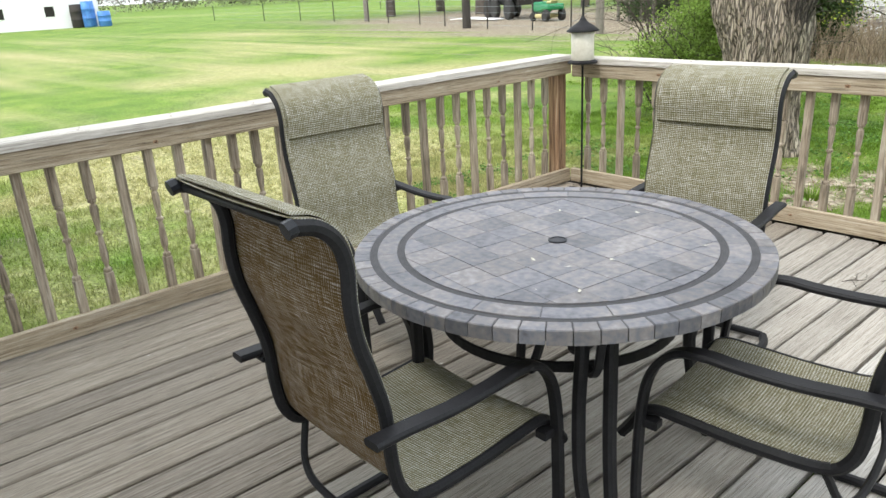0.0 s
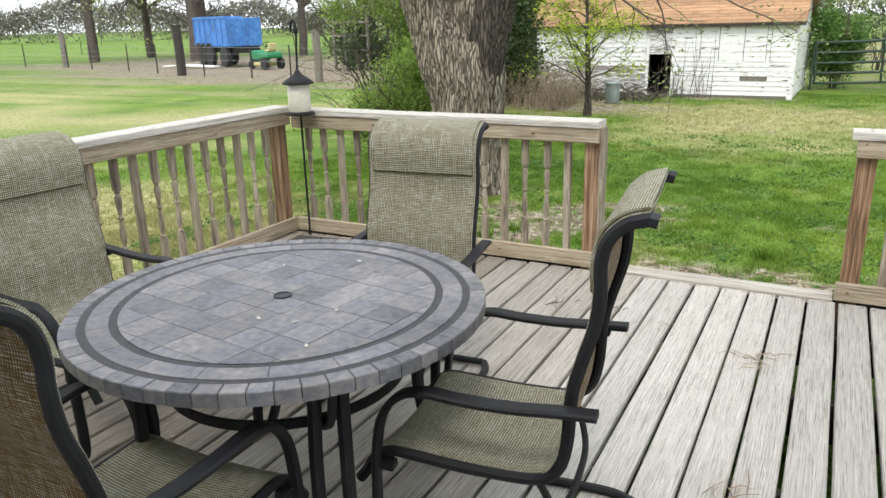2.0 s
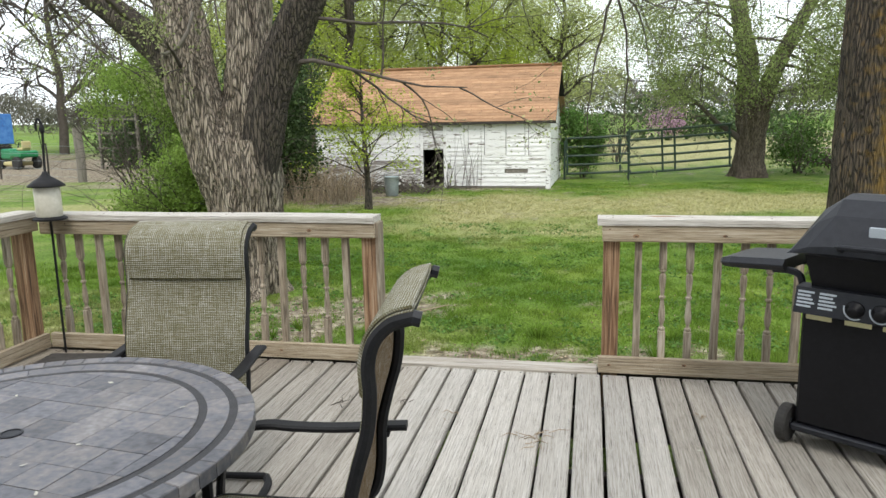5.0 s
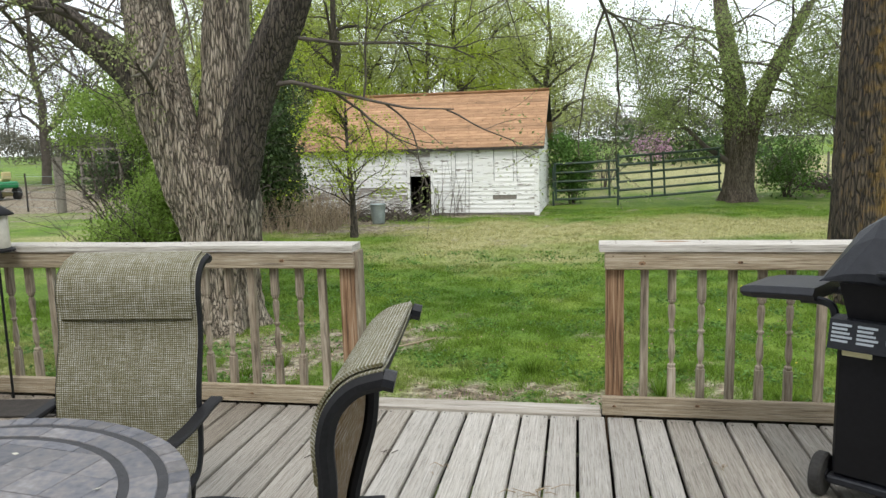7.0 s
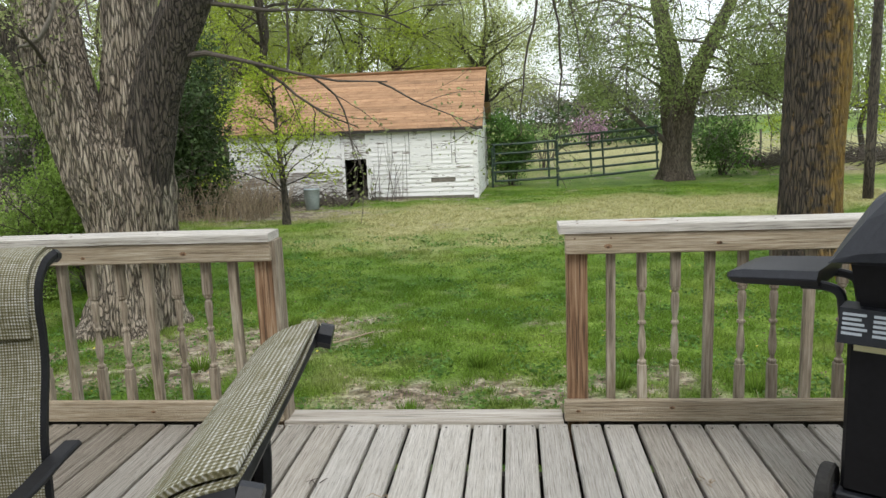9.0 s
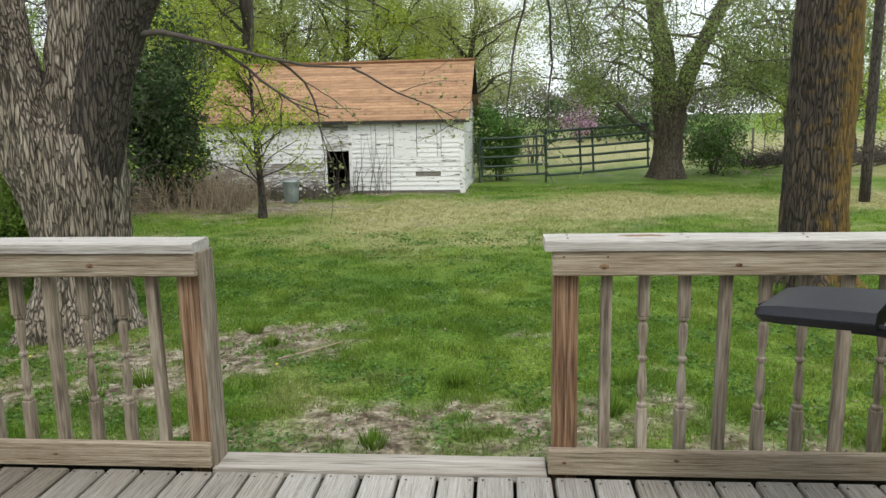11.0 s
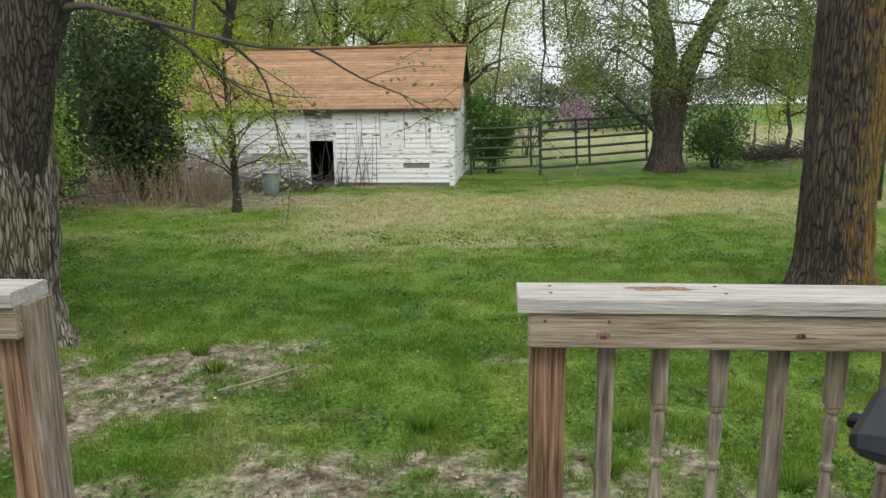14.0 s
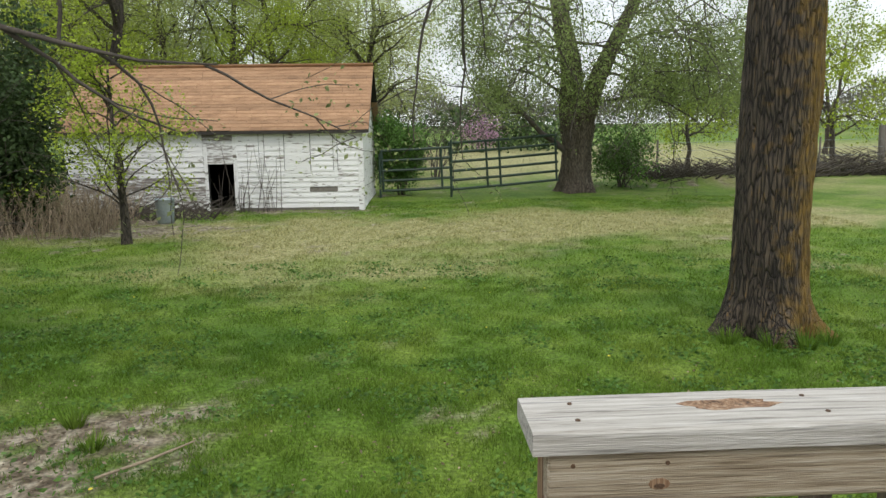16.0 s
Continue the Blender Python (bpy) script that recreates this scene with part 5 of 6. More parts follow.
part_mesh("foliage", leaves("foliage", [q for q in tips if q[2] > 1.75], 9, 0.16, 0.055, g, hang=0.2), m_leaf_spring, gate_tree, "drooping grey-green spring foliage")

# sapling before the shed
sap = thing("sapling", pose(-3.32, 10.65, G), label="young tree with thin trunk and yellow-green new leaves", category="tree")
g = np.random.default_rng(14)
wood, tips = Wood(), []
wood.tube([(0, 0, -0.05), (0.01, 0, 0.3), (0.0, 0, 0.7), (-0.03, 0, 1.2), (-0.06, 0, 1.8), (-0.08, 0.02, 2.5), (-0.05, 0.02, 3.1)], (0.095, 0.07, 0.06, 0.05, 0.035, 0.02, 0.007), 10)
for k in range(26):
    z = g.uniform(0.6, 2.6)
    a = g.uniform(0, math.tau)
    grow(wood, tips, np.array((-0.04, 0, z)), np.array((math.cos(a), math.sin(a), 0.75)), g.uniform(0.8, 1.3) * (1.2 - 0.22 * z), 0.016, 1, g, 0.0, 0.55, 4)
twig_mesh("trunk", wood, sap, m_bark_dark)
part_mesh("foliage", leaves("foliage", tips, 9, 0.075, 0.052, g, flat=0.4), m_leaf_yellow, sap, "yellow-green new leaves")


def shrub(name, at, size, mat_, label, count, leaf, seed, bare=False, stems=9, jitter=0.16, category="bush", depth=2, clear=0.0):
    ob = thing(name, pose(*at), label=label, category=category)
    g_ = np.random.default_rng(seed)
    w_, tp = Wood(), []
    for k in range(stems):
        a, lean = g_.uniform(0, math.tau), g_.uniform(0.1, 0.9)
        d = np.array((math.cos(a) * lean * size[0] / size[2], math.sin(a) * lean * size[1] / size[2], 1.0))
        grow(w_, tp, np.array((math.cos(a) * 0.1 * size[0], math.sin(a) * 0.1 * size[1], -0.05)), d, size[2] * g_.uniform(0.42, 0.62), 0.022, depth, g_, 0.03, 0.6, 4, 4)
    twig_mesh("stem", w_, ob)
    if not bare:
        tp = [q for q in tp if (q[0] / size[0]) ** 2 + (q[1] / size[1]) ** 2 + ((q[2] - 0.5 * size[2]) / (0.56 * size[2])) ** 2 < g_.uniform(0.6, 1.15) and q[2] > clear]
        per = max(1, count // len(tp))
        part_mesh("foliage", leaves("foliage", tp, per, jitter, leaf, g_), mat_, ob)
    return ob


shrub("bush", (-3.85, 4.9, G), (0.62, 0.6, 2.4), m_leaf_wisp, "tall feathery green bush beside the forked tree", 26000, 0.045, 31, stems=12, jitter=0.1)
shrub("bush", (-4.55, 6.4, G), (0.75, 0.7, 2.9), m_leaf_wisp, "tall feathery green bush beside the forked tree", 22000, 0.05, 32, stems=11, jitter=0.12)
shrub("bush", (-5.2, 6.0, G), (0.95, 0.8, 3.7), m_leaf_wisp, "tall feathery green bush with a clear foot beside the forked tree", 34000, 0.036, 38, stems=9, jitter=0.13, clear=2.05)
shrub("bush", (-4.3, 4.6, G), (0.7, 0.6, 1.5), m_leaf_wisp, "low feathery green bush at the forked tree's foot", 16000, 0.034, 39, stems=12, jitter=0.1)
shrub("ivy_tree", (-6.0, 12.2, G), (1.15, 0.9, 4.3), m_leaf_deep, "dark evergreen ivy thicket against the shed corner", 26000, 0.085, 33, stems=16, jitter=0.2, category="tree")
shrub("ivy_tree", (-6.2, 9.6, G), (0.7, 0.7, 3.1), m_leaf_deep, "dark ivy-covered stump behind the forked tree", 14000, 0.07, 37, stems=10, jitter=0.16, category="tree")
shrub("bush", (1.0, 18.0, G), (0.6, 0.5, 2.5), m_leaf_bush, "dense fresh green bush at the shed's end", 12000, 0.075, 34, jitter=0.14)
shrub("bush", (7.2, 19.2, G), (0.85, 0.7, 2.0), m_leaf_bush, "green leafy bush behind the gate tree", 4200, 0.085, 35, jitter=0.24)
for k, (x, y) in enumerate(((2.2, 24.0), (1.2, 25.4), (0.4, 23.6))):
    shrub("thicket", (x, y, G), (1.2, 1.0, 3.4), None, "grey leafless thicket behind the farm gate", 0, 0, 40 + k, bare=True, stems=10, depth=2)

# a feathery redbud far behind
shrub("redbud", (6.2, 46, G), (1.8, 1.6, 3.0), m_leaf_redbud, "far redbud in pink blossom", 2500, 0.12, 50, jitter=0.25, category="tree")


def wood_tree(name, m, seed, height, mat_, label, per, leaf, trunk_mat=None, droop=0.02, depth=3, kids=4, limbs=12, jitter=0.22, thin=0.0025):
    ob = thing(name, m, label=label, category="tree")
    g_ = np.random.default_rng(seed)
    w_, tp = Wood(), []
    pts = [np.array((0, 0, -0.1))]
    for i in range(8):
        pts.append(pts[-1] + np.array((g_.normal(0, 0.12), g_.normal(0, 0.12), height * 0.9 / 8)))
    rad = np.linspace(height * 0.021, height * 0.004, 9)
    w_.tube(pts, rad, 9)
    for k in range(limbs):
        i = int(g_.integers(2, 8))
        a = g_.uniform(0, math.tau)
        grow(w_, tp, pts[i], np.array((math.cos(a), math.sin(a), 0.75)), height * g_.uniform(0.22, 0.36), rad[i] * 0.55, depth - 1, g_, droop, 0.6, kids, 5, thin)
    twig_mesh("trunk", w_, ob, trunk_mat or m_bark_dark)
    if per:
        part_mesh("foliage", leaves("foliage", tp, per, jitter, leaf, g_), mat_, ob)
    return ob


W1 = wood_tree("tree", pose(-6.5, 24, G), 61, 8.0, m_leaf_far, "thin spring woodland tree behind the shed", 20, 0.062)
W2 = wood_tree("tree", pose(-3.0, 26, G), 62, 9.0, m_leaf_yellow, "yellow-green spring woodland tree behind the shed", 19, 0.062)
W3 = wood_tree("tree", pose(-0.3, 25.5, G), 63, 8.5, m_leaf_far, "thin spring woodland tree behind the shed", 19, 0.062)
W4 = wood_tree("tree", pose(-9.5, 24, G), 64, 7.5, None, "bare woodland tree behind the shed", 0, 0, m_twig)
for o in (W1, W2, W3, W4):
    tagged(o, group="woodland behind the shed")
r_ = random.Random(8)
for k, (x, y) in enumerate(((-12, 26), (-10.5, 29), (-8, 27), (-5, 28), (-4.2, 23.2), (-1.6, 28.5), (-2.2, 32), (-6, 33), (-9, 34), (-12.5, 32), (-15, 29), (-7.6, 21.5),
                            (-13.8, 23.5), (-0.2, 36), (-4.5, 37), (-17, 35))):
    o = copy_thing((W1, W2, W3, W4, W2, W1, W3)[k % 7], pose(x, y, G, 0, 0, r_.uniform(0, 360)))
    o.scale = [r_.uniform(0.8, 1.15)] * 3
BARE = wood_tree("tree", pose(-24, 33, G), 71, 7.5, None, "bare spreading tree beyond the wire fence", 0, 0, m_twig, droop=0.07, depth=4, limbs=17, thin=0.008)
tagged(BARE, group="bare trees in the field")
for x, y, s, a in ((-40.8, 28.0, 2.2, 40), (-33.5, 29.5, 2.5, 15), (-42.5, 34, 2.0, 200), (-36.5, 33.5, 2.1, 100), (-30.5, 36, 1.9, 330), (-25.5, 46, 1.8, 15), (-19.5, 40, 1.5, 300), (-44, 40, 1.2, 10), (-36, 48, 1.3, 70), (-27, 45, 1.2, 250), (-14, 38, 1.4, 20), (-22, 52, 1.9, 140), (-17, 44, 1.6, 75)):
    o = copy_thing(BARE, pose(x, y, G, 0, 0, a))
    o.scale = (s, s, s)
RIGHT = wood_tree("tree", pose(13.4, 24.5, G), 81, 5.5, m_leaf_yellow, "small yellow-green tree by the wire fence", 4, 0.1)
tagged(RIGHT, group="small trees along the fence")
for x, y, s, a in ((18, 27, 1.0, 80), (10.6, 23.2, 0.75, 190), (24, 38, 1.3, 300), (30, 33, 1.2, 30)):
    o = copy_thing(RIGHT, pose(x, y, G, 0, 0, a))
    o.scale = (s, s, s)
slim = thing("pole", pose(8.04, 12.1, G), label="slim dark wooden pole standing in the lawn", category="pole")
part("shaft", lathe(bmesh.new(), [(0.10, -0.1), (0.095, 1.0), (0.085, 4.5), (0.08, 6.0)], 12), m_bark_dark, slim, "", True)


def far_woods(name, x0, x1, y0, y1, count, h, mat_, seed):
    """A far belt of treetops: many leaf clumps with an uneven top."""
    g_ = np.random.default_rng(seed)
    u = g_.random(count)
    x, y = x0 + (x1 - x0) * u + g_.normal(0, 3, count), y0 + (y1 - y0) * u + g_.normal(0, 3, count)
    top = h * (0.45 + 0.9 * value_noise(x, y, 7, seed))
    z = G + top * np.sqrt(g_.random(count))
    me_ = leaves(name, np.stack([x, y, z], -1), 4, 0.5, 0.42, g_)
    return tagged(part_mesh(name, me_, mat_, None, "belt of far trees along the fields"), category="trees", kind="stuff")


m_far_grey = leafy("far_grey_woods", (0.14, 0.14, 0.11), (0.24, 0.23, 0.18))
far_woods("far_trees", -160, -60, 70, 150, 16000, 6, m_far_grey, 91)
far_woods("far_trees", -60, 60, 150, 140, 16000, 9, m_far_grey, 92)
far_woods("far_trees", 60, 170, 140, 60, 14000, 8, m_far_grey, 93)
far_woods("far_trees", -170, -160, -30, 70, 8000, 6, m_far_grey, 94)
far_woods("field_hedge", 7, 11, 52, 50, 420, 1.9, m_leaf_deep, 95)

# ---- yard things ----
bucket = thing("bucket", pose(-3.5, 13.2, G), label="dented galvanised trash can by the shed", category="bucket")
part("body", lathe(bmesh.new(), [(0.145, 0.0), (0.15, 0.01), (0.165, 0.2), (0.168, 0.21), (0.168, 0.23), (0.18, 0.44), (0.19, 0.45), (0.188, 0.465), (0.178, 0.46), (0.15, 0.02)], 24), m_galv, bucket, "", True)
part("handle", sweep(bmesh.new(), smooth_path([(0.18, 0, 0.44), (0.12, 0, 0.52), (-0.12, 0, 0.52), (-0.18, 0, 0.44)], 5), circle(0.006, 6)), m_galv, bucket)


def farm_gate(m, w, h, bars, uprights, label):
    ob = thing("farm_gate", m, label=label, category="gate", group="farm gates")
    for k in range(bars):
        z = h * k / (bars - 1)
        part("rail", sweep(bmesh.new(), [(0, 0, 0.18 + z), (w / 2, 0, 0.17 + z), (w, 0, 0.18 + z)], circle(0.034, 8)), m_gate, ob)
    for u in uprights:
        part("upright", sweep(bmesh.new(), [(u * w, -0.012, 0.16), (u * w, -0.012, 0.2 + h)], circle(0.03, 8)), m_gate, ob)
    return ob


gate_a = farm_gate(pose(0.55, 17.35, G, 0, -2, 0), 1.8, 1.0, 5, (0.02, 0.84), "sagging dark green tubular farm gate by the shed")
gate_b = farm_gate(pose(2.3, 17.4, G, 0, -3.2, 12), 2.92, 1.16, 6, (0.0, 0.33, 0.45, 0.98), "dark green tubular farm gate leaning on the tree")
for x, h in ((2.28, 1.42), (0.5, 1.1)):
    po = thing("gate_post", pose(x, 17.33, G), label="thin dark steel gate post", category="post")
    part("shaft", lathe(bmesh.new(), [(0.03, -0.1), (0.03, h), (0.02, h + 0.01)], 10), m_gate, po)


def stalks(name, n, region, h, mat_, label, seed, lean=0.35, thick=0.004):
    g_ = np.random.default_rng(seed)
    w_ = Wood()
    x0, x1, y0, y1 = region
    for k in range(n):
        p = np.array((g_.uniform(x0, x1), g_.uniform(y0, y1), G - 0.02))
        d = np.array((g_.normal(0, lean), g_.normal(0, lean), 1.0))
        ln = h * g_.uniform(0.4, 1.1)
        w_.tube([p, p + d * ln * 0.5 + g_.normal(0, 0.02, 3), p + d * ln + np.array((g_.normal(0, 0.1), g_.normal(0, 0.1), -0.05))], (thick * 1.4, thick, thick * 0.5), 4)
    return tagged(part_mesh(name, w_.mesh(name), mat_, None, label), category="dry stalks", kind="stuff")


stalks("dry_stalks", 900, (-7.2, -4.1, 11.2, 13.9), 0.95, m_straw, "dry pale stalks and brush at the shed corner", 101, 0.3, 0.006)
stalks("fallen_brush", 260, (-6.8, -2.6, 13.5, 14.6), 0.5, m_twig, "tangled fallen brush along the shed wall", 102, 1.2, 0.008)
stalks("shed_vines", 26, (-3.1, -1.5, 14.62, 14.75), 1.5, m_twig, "thin bare vines against the shed wall", 103, 0.13, 0.006)
stalks("brush_pile", 700, (8.2, 13.0, 20.1, 21.2), 0.75, m_twig, "dark brush pile along the fence", 104, 1.6, 0.012)
stalks("brush_pile", 500, (13.5, 20, 22.0, 23.4), 0.9, m_twig, "dark brush pile along the fence", 105, 1.6, 0.014)
stalks("deck_weeds", 60, (1.9, 3.2, 0.2, 0.5), 0.42, m_straw, "dry weeds along the deck", 106, 0.15, 0.003)


def fence_run(name, posts, h, label, wires=4, thick=0.03, mat_=None):
    ob = thing(name, label=label, category="fence")
    for x, y in posts:
        part("post", sweep(bmesh.new(), [(x, y, G - 0.1), (x + 0.02, y, G + h * 0.6), (x + 0.01, y, G + h)], circle(thick, 6)), mat_ or m_dark_post, ob)
    for k in range(wires):
        z = G + 0.15 + k * (h - 0.25) / (wires - 1)
        part("wire", sweep(bmesh.new(), [(x, y, z) for x, y in posts], circle(0.004, 4)), m_galv, ob)
    return ob


fence_run("wire_fence", [(-62, 25), (-52, 24.4), (-46, 24), (-41, 23.5), (-36.5, 23), (-33.5, 22.2), (-29.5, 21.2), (-26.3, 20.1), (-22.0, 18.7), (-19.0, 18.2), (-16.6, 17.6), (-14.9, 16.95)], 1.25, "low wire fence on thin steel posts", 5)
fence_run("wire_fence", [(-58, 40), (-45, 39), (-36, 38), (-28, 37), (-20, 36)], 1.2, "far wire fence across the field", 3)
fence_run("wire_fence", [(6.2, 20.5), (9.0, 21.6), (11.8, 22.2), (14.8, 22.6), (18, 23), (24, 24), (32, 26)], 1.25, "wire fence along the brush", 5, 0.035, m_old_post)
for x, y, h, r, mt, text in ((-23.55, 18.95, 2.05, 0.19, m_dark_post, "thick black creosoted fence post"), (-14.8, 16.9, 1.75, 0.14, m_old_post, "leaning old grey wooden fence post"),
                             (-37.5, 23.6, 1.9, 0.17, m_old_post, "old grey wooden fence post"), (17.2, 23.0, 1.6, 0.12, m_old_post, "old grey wooden fence post")):
    po = thing("fence_post", pose(x, y, G), label=text, category="post")
    part("shaft", sweep(bmesh.new(), [(0, 0, -0.1), (0.01, 0, h * 0.5), (-0.03, 0, h)], circle(r, 10)), mt, po)

# old blue truck bed
truck = thing("farm_truck", pose(-26.9, 25.4, G, 0, 0, -24), label="old farm truck with faded blue dump bed", category="truck")
part("bed", one_box(-2.15, -0.02, -0.9, 0.9, 1.15, 2.45, bevel=0.03), m_blue, truck, "faded blue steel bed, scraped and dirty")
part("bed", one_box(0.02, 2.15, -0.9, 0.9, 1.0, 2.35, bevel=0.03), m_blue, truck, "bright faded blue steel bed")
for x in (-2.1, -1.4, -0.7, 0.1, 0.8, 1.5, 2.1):
    part("rib", one_box(x - 0.04, x + 0.04, -0.95, -0.9, 1.05, 2.42), m_blue, truck)
part("top_rim", one_box(-2.18, 2.18, -0.96, -0.9, 2.34, 2.44), m_blue, truck)
part("chassis", one_box(-2.1, 2.3, -0.6, 0.6, 0.7, 0.98), m_dark, truck)
for x, y in ((-1.4, -0.8), (-0.4, -0.8), (1.5, -0.8), (-1.4, 0.8), (1.5, 0.8)):
    w_ = lathe(bmesh.new(), [(0.25, -0.13), (0.45, -0.13), (0.5, -0.08), (0.5, 0.08), (0.45, 0.13), (0.25, 0.13)], 24)
    bmesh.ops.transform(w_, matrix=pose(x, y, 0.5, 90, 0, 0), verts=w_.verts)
    wo = part("wheel", w_, m_rubber, truck)
    rim_ = lathe(bmesh.new(), [(0.26, -0.10), (0.26, 0.10)], 16)
    bmesh.ops.transform(rim_, matrix=pose(x, y, 0.5, 90, 0, 0), verts=rim_.verts)
    part("rim", rim_, m_old_post, wo)

mower = thing("lawn_tractor", pose(-22.6, 23.3, G, 0, 0, -20), label="green riding mower parked by the truck", category="mower")
part("hood", one_box(-0.95, -0.1, -0.3, 0.3, 0.4, 0.85, bevel=0.06), m_green, mower, "green engine hood")
part("fender", one_box(-0.1, 0.75, -0.42, 0.42, 0.5, 0.78, bevel=0.06), m_green, mower, "green rear fender")
part("seat", one_box(0.15, 0.55, -0.2, 0.2, 0.78, 0.9, bevel=0.04), m_yellow, mower, "dull yellow seat")
part("seat_back", one_box(0.52, 0.62, -0.2, 0.2, 0.85, 1.18, bevel=0.04), m_yellow, mower)
part("steering_column", sweep(bmesh.new(), [(-0.1, 0, 0.8), (0.05, 0, 1.12)], circle(0.025, 8)), m_black, mower)
part("mower_deck", one_box(-0.45, 0.35, -0.5, 0.5, 0.15, 0.33, bevel=0.05), m_yellow, mower)
sw = sweep(bmesh.new(), [(0.05 + 0.16 * math.cos(a) * 0.8, 0.16 * math.sin(a), 1.13 + 0.1 * math.cos(a)) for a in np.linspace(0, math.tau, 17)[:-1]], circle(0.014, 6), closed=True)
part("steering_wheel", sw, m_black, mower)
for x, y, r in ((-0.75, -0.4, 0.19), (-0.75, 0.4, 0.19), (0.5, -0.42, 0.27), (0.5, 0.42, 0.27)):
    w_ = lathe(bmesh.new(), [(r * 0.5, -0.09), (r * 0.92, -0.09), (r, -0.05), (r, 0.05), (r * 0.92, 0.09), (r * 0.5, 0.09)], 20)
    bmesh.ops.transform(w_, matrix=pose(x, y, r, 90, 0, 0), verts=w_.verts)
    wo = part("wheel", w_, m_rubber, mower)
    rim_ = lathe(bmesh.new(), [(r * 0.5, -0.07), (r * 0.5, 0.07)], 14)
    bmesh.ops.transform(rim_, matrix=pose(x, y, r, 90, 0, 0), verts=rim_.verts)
    part("rim", rim_, m_yellow, wo)

# lattice arbor frame overgrown with a vine
arbor = thing("arbor", pose(-17.6, 23.0, G, 0, 0, -10), label="weathered grey lattice frame overgrown by a green vine", category="arbor")
for x in (-1.0, -0.33, 0.33, 1.0):
    part("upright", one_box(x - 0.05, x + 0.05, -0.05, 0.05, -0.05, 2.5), m_old_post, arbor)
for z in (0.85, 1.45, 2.0, 2.45):
    part("slat", one_box(-1.1, 1.1, -0.09, -0.052, z - 0.05, z + 0.05), m_old_post, arbor)
for x in (-1.0, 1.0):
    part("rear_upright", one_box(x - 0.05, x + 0.05, 1.2, 1.3, -0.05, 2.5), m_old_post, arbor)
part("roof_beam", one_box(-1.2, 1.2, -0.2, 1.4, 2.5, 2.58), m_old_post, arbor)
shrub("vine", (-17.4, 23.6, G), (1.6, 1.2, 2.5), m_leaf_deep, "dark green vine growing through the lattice frame", 6000, 0.12, 110, jitter=0.22)
sheet = thing("tarpaulin", pose(-27.6, 23.4, G), label="pale crumpled sheet lying on the dirt lot", category="sheet")
part("cloth", sweep(bmesh.new(), [(-1.6, 0, 0.1), (-0.6, 0.1, 0.16), (0.5, 0, 0.12), (1.6, 0.1, 0.08)], oblong(0.8, 0.05)), m_white, sheet)

# white outbuilding and far houses
def outbuilding(m, w, d, h, ridge, label, windows=2):
    ob = thing("outbuilding", m, label=label, category="building")
    b_ = bmesh.new()
    box(b_, -w / 2, w / 2, 0, d, 0, h)
    part("wall", b_, m_metal_white, ob)
    for s in (0, 1):
        b_ = bmesh.new()
        y0, y1 = (-0.3, d / 2) if s == 0 else (d / 2, d + 0.3)
        z0, z1 = (h, ridge) if s == 0 else (ridge, h)
        top = [b_.verts.new(p) for p in ((-w / 2 - 0.3, y0, z0), (w / 2 + 0.3, y0, z0), (w / 2 + 0.3, y1, z1), (-w / 2 - 0.3, y1, z1))]
        low = [b_.verts.new(v.co - Vector((0, 0, 0.12))) for v in top]
        b_.faces.new(top)
        b_.faces.new(low[::-1])
        for i in range(4):
            b_.faces.new((top[i], low[i], low[(i + 1) % 4], top[(i + 1) % 4]))
        part("roof", b_, m_old_post, ob)
    for k in range(windows):
        x = -w / 2 + w * (k + 1) / (windows + 1)
        wi = part("window", one_box(x - 0.45, x + 0.45, -0.04, 0.02, 1.0, 2.0), m_white, ob)
        part("pane", one_box(x - 0.38, x + 0.38, -0.046, -0.041, 1.07, 1.93), m_dark, wi)
    return ob


outbuilding(pose(-74, 13.0, G, 0, 0, 74), 12, 8, 3.6, 5.5, "white metal outbuilding at the lawn's far edge")
outbuilding(pose(95, 110, G, 0, 0, -35), 15, 8, 3.0, 4.8, "far white house beyond the field", 3)
for x, y, mt, text, h in ((-71.5, 17.6, m_blue, "blue plastic barrel by the outbuilding", 2.2), (-70.6, 18.6, m_blue, "small blue tub by the outbuilding", 1.3), (-72.2, 16.8, m_dark_post, "dark red barrel by the outbuilding", 2.0)):
    ba = thing("barrel", pose(x, y, G), label=text, category="barrel")
    part("body", lathe(bmesh.new(), [(0.5, 0), (0.55, 0.1), (0.55, h * 0.33), (0.58, h * 0.35), (0.55, h * 0.37), (0.55, h * 0.68), (0.58, h * 0.7), (0.55, h * 0.72), (0.52, h)], 16), mt, ba, "", True)

# ---- small litter ----
g = np.random.default_rng(77)
def twig_litter(at, n, size, label):
    w_ = Wood()
    for k in range(n):
        a = g.uniform(0, math.tau)
        p = np.array((g.normal(0, size * 0.35), g.normal(0, size * 0.35), 0.004))
        d = np.array((math.cos(a), math.sin(a), 0.12)) * size * g.uniform(0.3, 0.8)
        w_.tube([p, p + d * 0.5 + g.normal(0, 0.006, 3) + np.array((0, 0, 0.006)), p + d], (0.0022, 0.002, 0.001), 4)
    ob = thing("twig", pose(*at), label=label, category="twig")
    twig_mesh("stem", w_, ob, m_straw if "straw" in label else m_twig)


